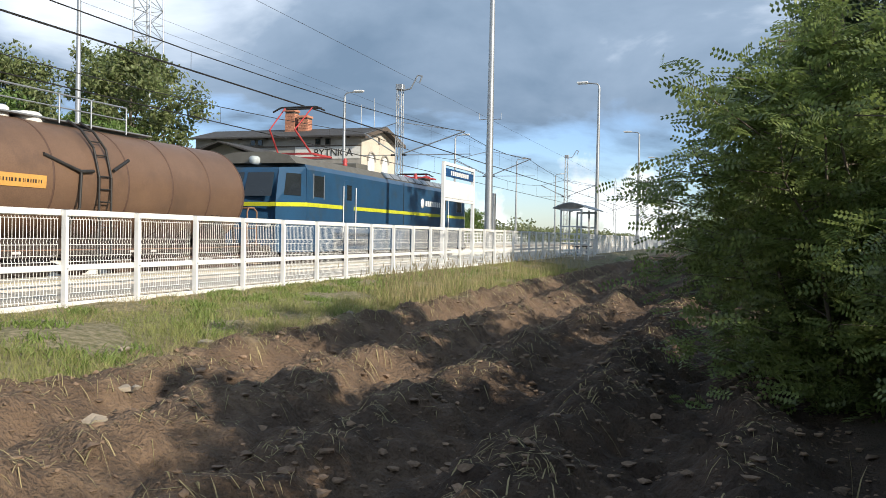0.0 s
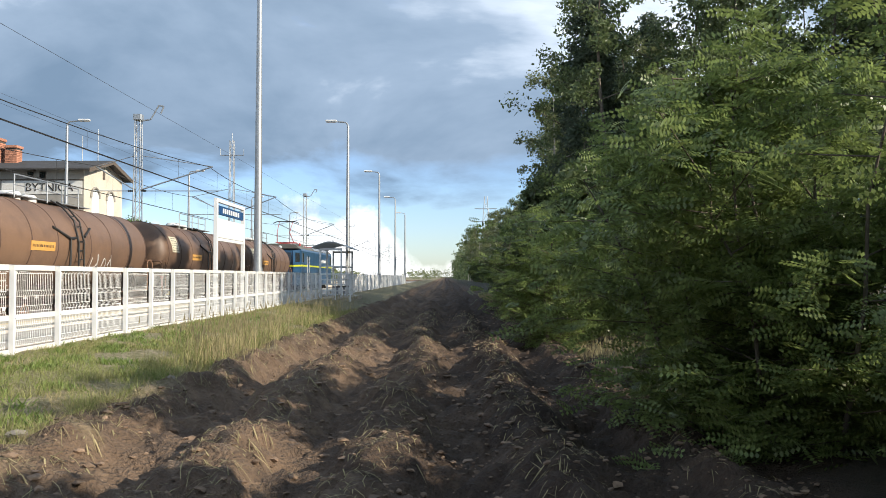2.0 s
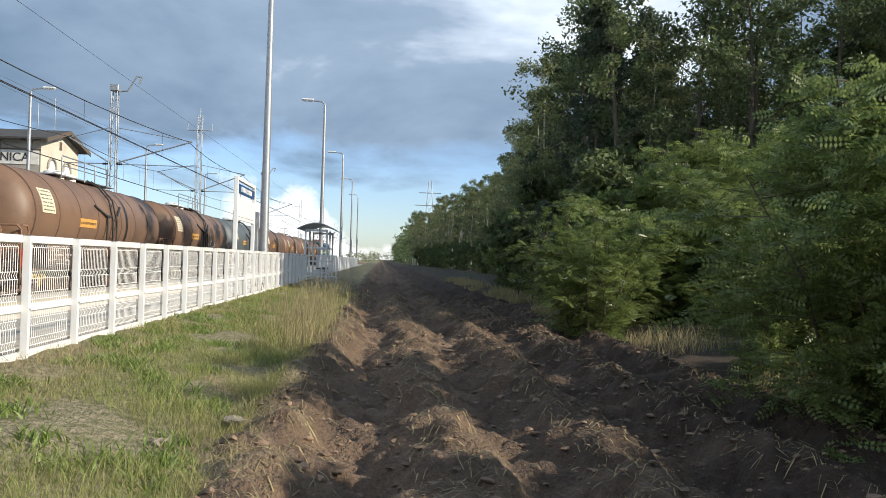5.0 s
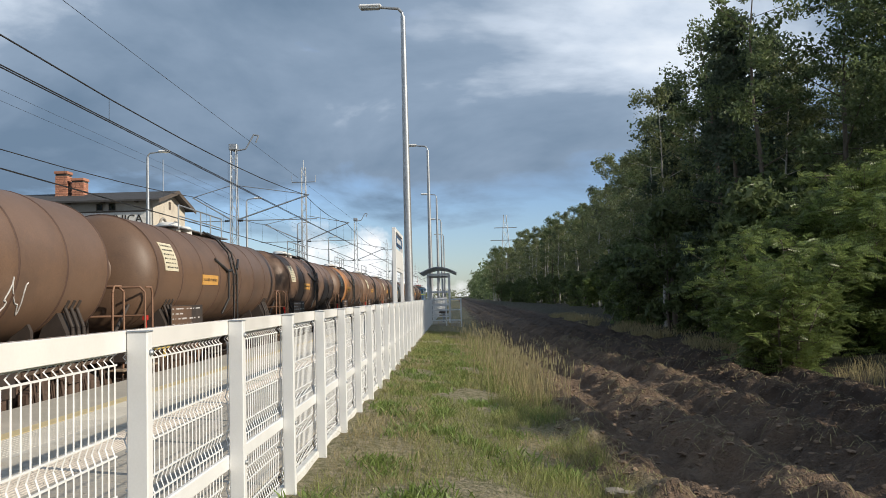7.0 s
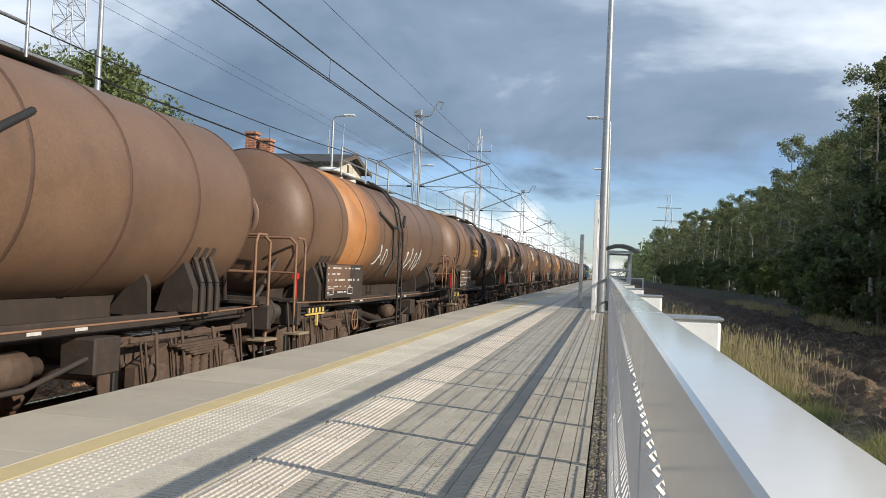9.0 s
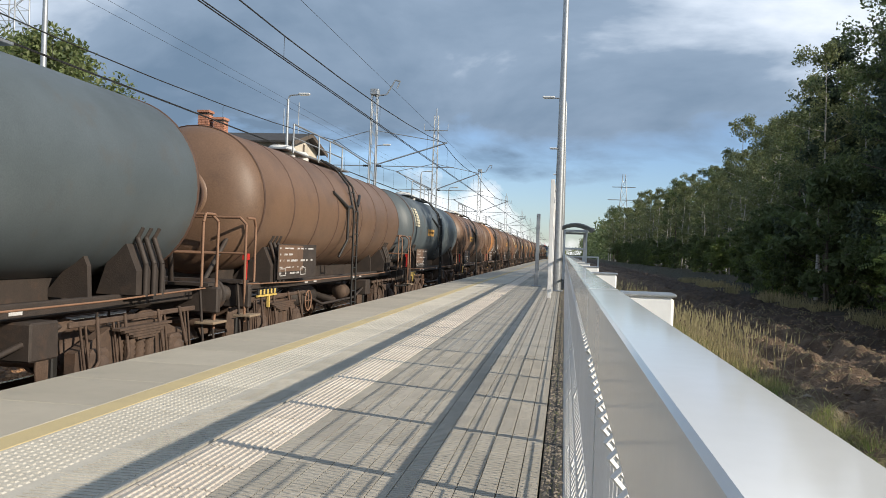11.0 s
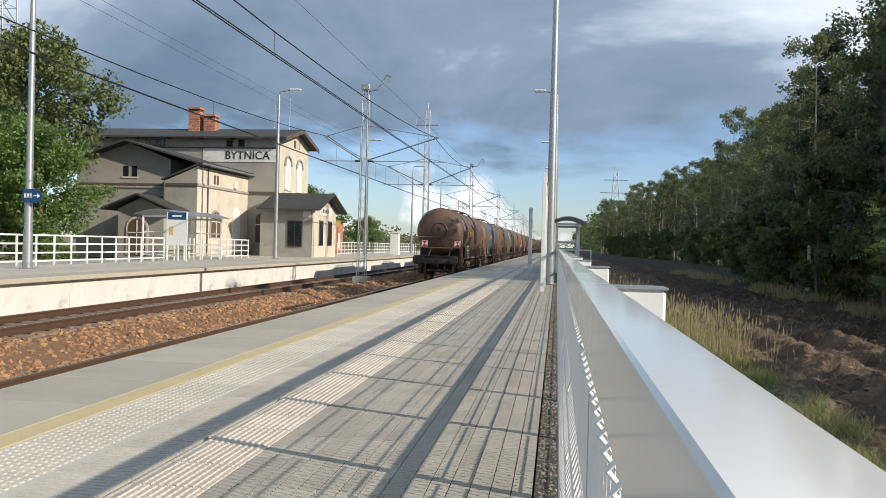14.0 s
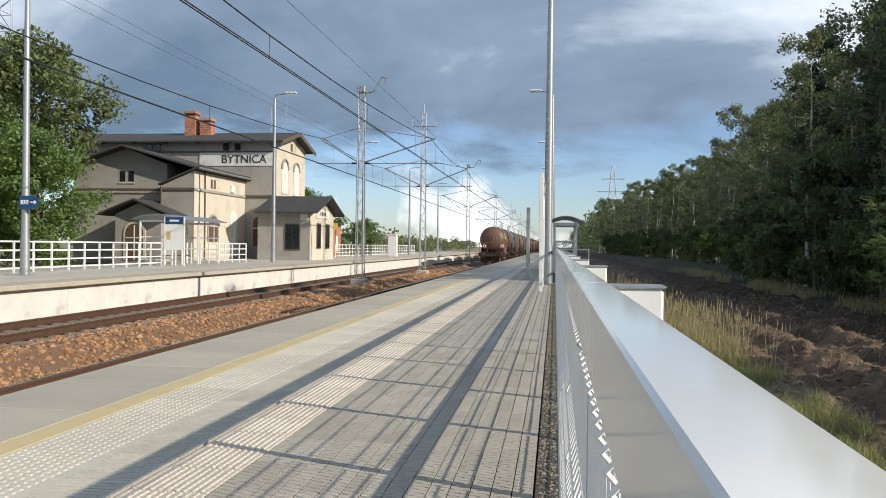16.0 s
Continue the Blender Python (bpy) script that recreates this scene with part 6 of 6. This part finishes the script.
GREY = {5: 1, 15: 1, 17: 1}
for o, n in TRAIN:
    if n in GREY:
        tagged(o, "dark blue-grey four-axle tank wagon with ladder and walkway")
        for c in o.children:
            if c.name.split(".")[0] == "tank" or c.name.split(".")[0] == "end_plate":
                if c.name.split(".")[0] == "tank":
                    c.data = tank_grey
            if c.name.split(".")[0] == "weld_band" and round(c.data.vertices[0].co.y, 1) not in (1.2, 12.2):
                bpy.data.objects.remove(c)
    elif n in (8, 13):
        tagged(o, "brown tank wagon with a wide orange band round its barrel")
        part("orange_band", Bm().lathe([(3.1, RT), (3.1, RT + 0.006), (5.3, RT + 0.006), (5.3, RT)], "y", 48, (0, 0, ZC)), "orange", o, "wide orange painted band")
    if n in (12, 13, 14, 16, 17):
        for c in list(o.children):
            if c.name.startswith("placard"):
                for q in list(c.children):
                    bpy.data.objects.remove(q)
                bpy.data.objects.remove(c)
    if n in (13, 16):
        for c in list(o.children):
            if c.name.startswith("name_label"):
                for q in list(c.children):
                    bpy.data.objects.remove(q)
                bpy.data.objects.remove(c)
    if n in (13, 11, 6, 3):
        spray(o, 8.0, 1.05, 1.7, 0.5, 7)
    if n == 12:
        spray(o, 9.2, 1.15, 0.6, 0.4, 5)
    if n == 13:
        spray(o, 5.4, 1.15, 0.9, 0.4, 4)
last = TRAIN[0][0]
last.scale = (1, 1.075, 1)
for o, n in TRAIN:
    if n == 17:
        e = tank_profile(RT + 0.004, 0.714)[:6]
        ep = part("end_placard", Bm().box(0.22, 0.72, 0.74, 0.78, 1.98, 2.44, 0.004), "iron", o, "dark placard with rows of white print")
        for r in range(6):
            for q in range(4):
                part("print_bar", Bm().box(0.26 + 0.11 * q, 0.345 + 0.11 * q, 0.735, 0.739, 2.02 + 0.07 * r, 2.06 + 0.07 * r), "chalk", ep)
        part("blue_sticker", Bm().box(1.216, 1.22, 2.75, 3.05, 0.6, 0.9), "signblue", o, "small blue sticker")
        part("rusty_end", Bm().lathe(e + [(1.45, RT + 0.005)], "y", 48, (0, 0, ZC)), "rust", o, "rusty brown end of the barrel")
tagged(last, "brown tank wagon with red and white tail boards")
for x in (-0.68, 1.02):
    tsn = part("tail_board", Bm().box(x - 0.15, x + 0.15, 0.40, 0.42, 1.0, 1.32, 0.004), "white", last, "white tail board with red triangles")
    part("red_triangle", Bm().prism([(x - 0.14, 1.30), (x + 0.14, 1.30), (x, 1.16)], 0.394, 0.398), "red", tsn)
    part("red_triangle", Bm().prism([(x - 0.14, 1.02), (x + 0.14, 1.02), (x, 1.16)], 0.394, 0.398), "red", tsn)

# locomotive
LL = 19.2
loco = thing("electric_locomotive", "blue electric locomotive with a yellow-green stripe and red pantographs", "locomotive")
bodyp = [(-1.48, 0.28), (1.48, 0.28), (1.5, 0.5), (1.5, 2.75), (1.42, 2.9), (-1.42, 2.9), (-1.5, 2.75), (-1.5, 0.5)]
body = part("body", Bm().prism(bodyp, 1.75, LL - 1.75), "navy", loco)
for s, ya, yb in ((1, 0.55, 1.75), (-1, LL - 0.55, LL - 1.75)):
    cab = Bm()
    poly0 = [(-1.15, 0.28), (1.15, 0.28), (1.15, 1.75), (1.05, 2.75), (-1.05, 2.75), (-1.15, 1.75)]
    poly1 = [(-1.48, 0.28), (1.48, 0.28), (1.5, 1.75), (1.45, 2.82), (-1.45, 2.82), (-1.5, 1.75)]
    setb = [0, 0, 0, 0.35 * s, 0.35 * s, 0]
    vs = [(p[0], ya + d, p[1]) for p, d in zip(poly0, setb)] + [(p[0], yb, p[1]) for p in poly1]
    cab.add(vs, [tuple(range(6)), tuple(range(6, 12))] + [(i, (i + 1) % 6, 6 + (i + 1) % 6, 6 + i) for i in range(6)])
    cb = part("cab", cab, "navy", loco)
    for x0, x1 in ((-0.98, -0.06), (0.06, 0.98)):
        f = lambda z: ya + 0.35 * s * max(0, (z - 1.75)) / 1.0 - 0.012 * s
        part("windscreen", Bm().add([(x0, f(1.9), 1.9), (x1, f(1.9), 1.9), (x1 * 0.95, f(2.6), 2.6), (x0 * 0.95, f(2.6), 2.6)], [(0, 1, 2, 3)]), "glass", cb)
    part("corner_window", Bm().add([(1.24, ya + s * 0.30, 1.95), (1.44, ya + s * 0.95, 1.95), (1.42, ya + s * 1.0, 2.6), (1.20, ya + s * 0.52, 2.6)], [(0, 1, 2, 3)]), "glass", cb)
    part("headlight", Bm().lathe([(ya - 0.02 * s, 0.0), (ya - 0.02 * s, 0.11), (ya + 0.05 * s, 0.13)], "y", 16, (-0.85, 0, 1.1)), "clear", cb)
    part("headlight", Bm().lathe([(ya - 0.02 * s, 0.0), (ya - 0.02 * s, 0.11), (ya + 0.05 * s, 0.13)], "y", 16, (0.85, 0, 1.1)), "clear", cb)
    part("top_lamp", Bm().lathe([(ya + 0.42 * s, 0.0), (ya + 0.42 * s, 0.12), (ya + 0.75 * s, 0.14), (ya + 0.95 * s, 0.1)], "y", 18, (0.1, 0, 2.98)), "clear", cb, "round roof headlamp")
    part("stripe", Bm().add([(1.155, ya - 0.004 * s, 1.60), (1.155, ya - 0.004 * s, 1.72), (-1.155, ya - 0.004 * s, 1.72), (-1.155, ya - 0.004 * s, 1.60)], [(0, 1, 2, 3)]), "lime", cb)
    part("stripe", Bm().add([(1.165, ya, 1.60), (1.165, ya, 1.72), (1.515, yb, 1.76), (1.515, yb, 1.64)], [(0, 1, 2, 3)]), "lime", cb)
    for x in (-0.875, 0.875):
        part("buffer", Bm().lathe([(ya - 0.55 * s, 0.0), (ya - 0.548 * s, 0.2), (ya - 0.5 * s, 0.21), (ya - 0.47 * s, 0.08), (ya - 0.2 * s, 0.09), (ya - 0.2 * s, 0.14), (ya, 0.16)], "y", 20, (x, 0, 0.33)), "frame", loco)
for s in (-1, 1):
    part("stripe", Bm().box(s * 1.503 - 0.003, s * 1.503 + 0.003, 1.75, LL - 1.75, 1.64, 1.76), "lime", body)
for y in (2.2, LL - 2.9):
    part("side_window", Bm().box(1.501, 1.506, y, y + 0.65, 1.95, 2.6), "glass", body)
    wf = part("window_frame", Bm().box(1.501, 1.509, y - 0.05, y - 0.004, 1.9, 2.65).box(1.501, 1.509, y + 0.654, y + 0.70, 1.9, 2.65), "galv", body)
for y in (4.3, LL - 5.1):
    dr = part("door", Bm().box(1.501, 1.512, y, y + 0.75, 0.45, 2.6, 0.004), "navy", body, "narrow cab door")
    part("door_window", Bm().box(1.513, 1.517, y + 0.2, y + 0.55, 1.95, 2.45), "glass", dr)
    for d in (-0.1, 0.85):
        part("grab_rail", Bm().tube((1.54, y + d, 0.5), (1.54, y + d, 2.4), 0.018, n=6), "white", dr)
part("seam", Bm().box(1.501, 1.505, 9.56, 9.62, 0.3, 2.85), "iron", body, "dark body seam")
part("emblem", Bm().lathe([(1.502, 0.0), (1.507, 0.0), (1.507, 0.2), (1.502, 0.2)], "x", 20, (0, 11.7, 2.15)), "white", body, "pale round emblem")
for k in range(8):
    part("letter_bar", Bm().box(1.502, 1.507, 12.05 + 0.24 * k, 12.22 + 0.24 * k, 2.05, 2.27), "white", body, "pale block of an operator mark")
rf = part("roof", Bm().prism([(-1.42, 2.9), (1.42, 2.9), (1.2, 3.12), (0.6, 3.24), (-0.6, 3.24), (-1.2, 3.12)], 1.2, LL - 1.2), "roofgrey", loco)
for k in range(10):
    gl = part("roof_grille", Bm().prism([(1.40, 2.93), (1.43, 2.95), (1.22, 3.16), (1.19, 3.14)], 8.0 + 0.8 * k, 8.66 + 0.8 * k), "galv", rf, "pale roof ventilator grille")
for y in (6.2, 13.2):
    part("insulator", Bm().lathe([(3.2, 0.06), (3.28, 0.1), (3.32, 0.06), (3.4, 0.1), (3.44, 0.06), (3.5, 0.05)], "z", 10, (0.6, y, 0)), "redsteel", rf)
    part("equipment_box", Bm().box(-0.5, 0.5, y + 1.2, y + 2.2, 3.22, 3.45, 0.03), "roofgrey", rf)


def pantograph(y, up):
    p = part("pantograph", Bm().box(-0.7, 0.7, y - 0.05, y + 0.05, 3.38, 3.44).box(-0.7, 0.7, y + 1.3, y + 1.4, 3.38, 3.44).box(-0.7, -0.62, y, y + 1.35, 3.38, 3.44).box(0.62, 0.7, y, y + 1.35, 3.38, 3.44), "redsteel", loco, "red pantograph frame")
    e, t = (4.1, 4.95) if up else (3.5, 3.56)
    for s in (-1, 1):
        part("arm", Bm().tube((s * 0.6, y + 0.05, 3.44), (s * 0.45, y - 0.75 if up else y + 1.2, e), 0.03), "redsteel", p)
        part("arm", Bm().tube((s * 0.45, y - 0.75 if up else y + 1.2, e), (s * 0.5, y + 0.3, t), 0.022), "redsteel", p)
    part("collector", Bm().path([(-0.95, y + 0.3, t - 0.12), (-0.65, y + 0.3, t + 0.02), (0.65, y + 0.3, t + 0.02), (0.95, y + 0.3, t - 0.12)], 0.03).path([(-0.65, y + 0.65, t + 0.02), (0.65, y + 0.65, t + 0.02)], 0.03), "iron", p)


pantograph(3.6, True)
pantograph(14.2, False)
for yc in (4.4, LL - 4.4):
    bg = part("bogie", Bm().box(-1.0, 1.0, yc - 2.3, yc + 2.3, RAIL + 0.55, RAIL + 0.9, 0.04), "frame", loco)
    for s in (-1, 1):
        for dy in (-1.75, 0, 1.75):
            part("axle_box", Bm().box(s * 1.05 - 0.12, s * 1.05 + 0.12, yc + dy - 0.25, yc + dy + 0.25, RAIL + 0.3, RAIL + 0.8, 0.05), "frame", bg)
part("underbox", Bm().box(-1.3, 1.3, 7.6, 11.6, -0.45, 0.27, 0.05), "frame", loco)
for yc in (4.4, LL - 4.4):
    for dy in (-1.75, 0, 1.75):
        wheelset(loco, yc + dy)


# ---- movement ----
RUN = [(0, -226.8), (1.5, -198.5), (3.5, -160.9), (5.5, -123.2), (7.5, -86.3), (9, -58.3), (11.5, -8.2), (12, 1.3), (12.5, 10.85), (13, 20.7), (13.5, 30.5), (14, 40.1), (14.5, 49.7), (15, 59.2), (15.5, 68.8), (16, 78.4)]


def run_at(t):
    return float(np.interp(t, [a for a, _ in RUN], [b for _, b in RUN]))


def motions():
    for o, n in TRAIN:
        walk(o, [(t, pose(T1, y + (18 - n) * PITCH + (1.0 if n < 18 else 0.0), 0)) for t, y in RUN])
    walk(loco, [(t, pose(T1, y + 18 * PITCH + 1.0, 0)) for t, y in RUN])
    turns = [(k / 30, -math.degrees((run_at(k / 30) - RUN[0][1]) / RWH)) for k in range(481)]
    for o, n in TRAIN + [(loco, 0)]:
        for w in o.children:
            if w.name.startswith("wheelset"):
                x, y, z = w.location
                walk(w, [(t, pose(x, y, z, a % 360)) for t, a in turns])


motions()
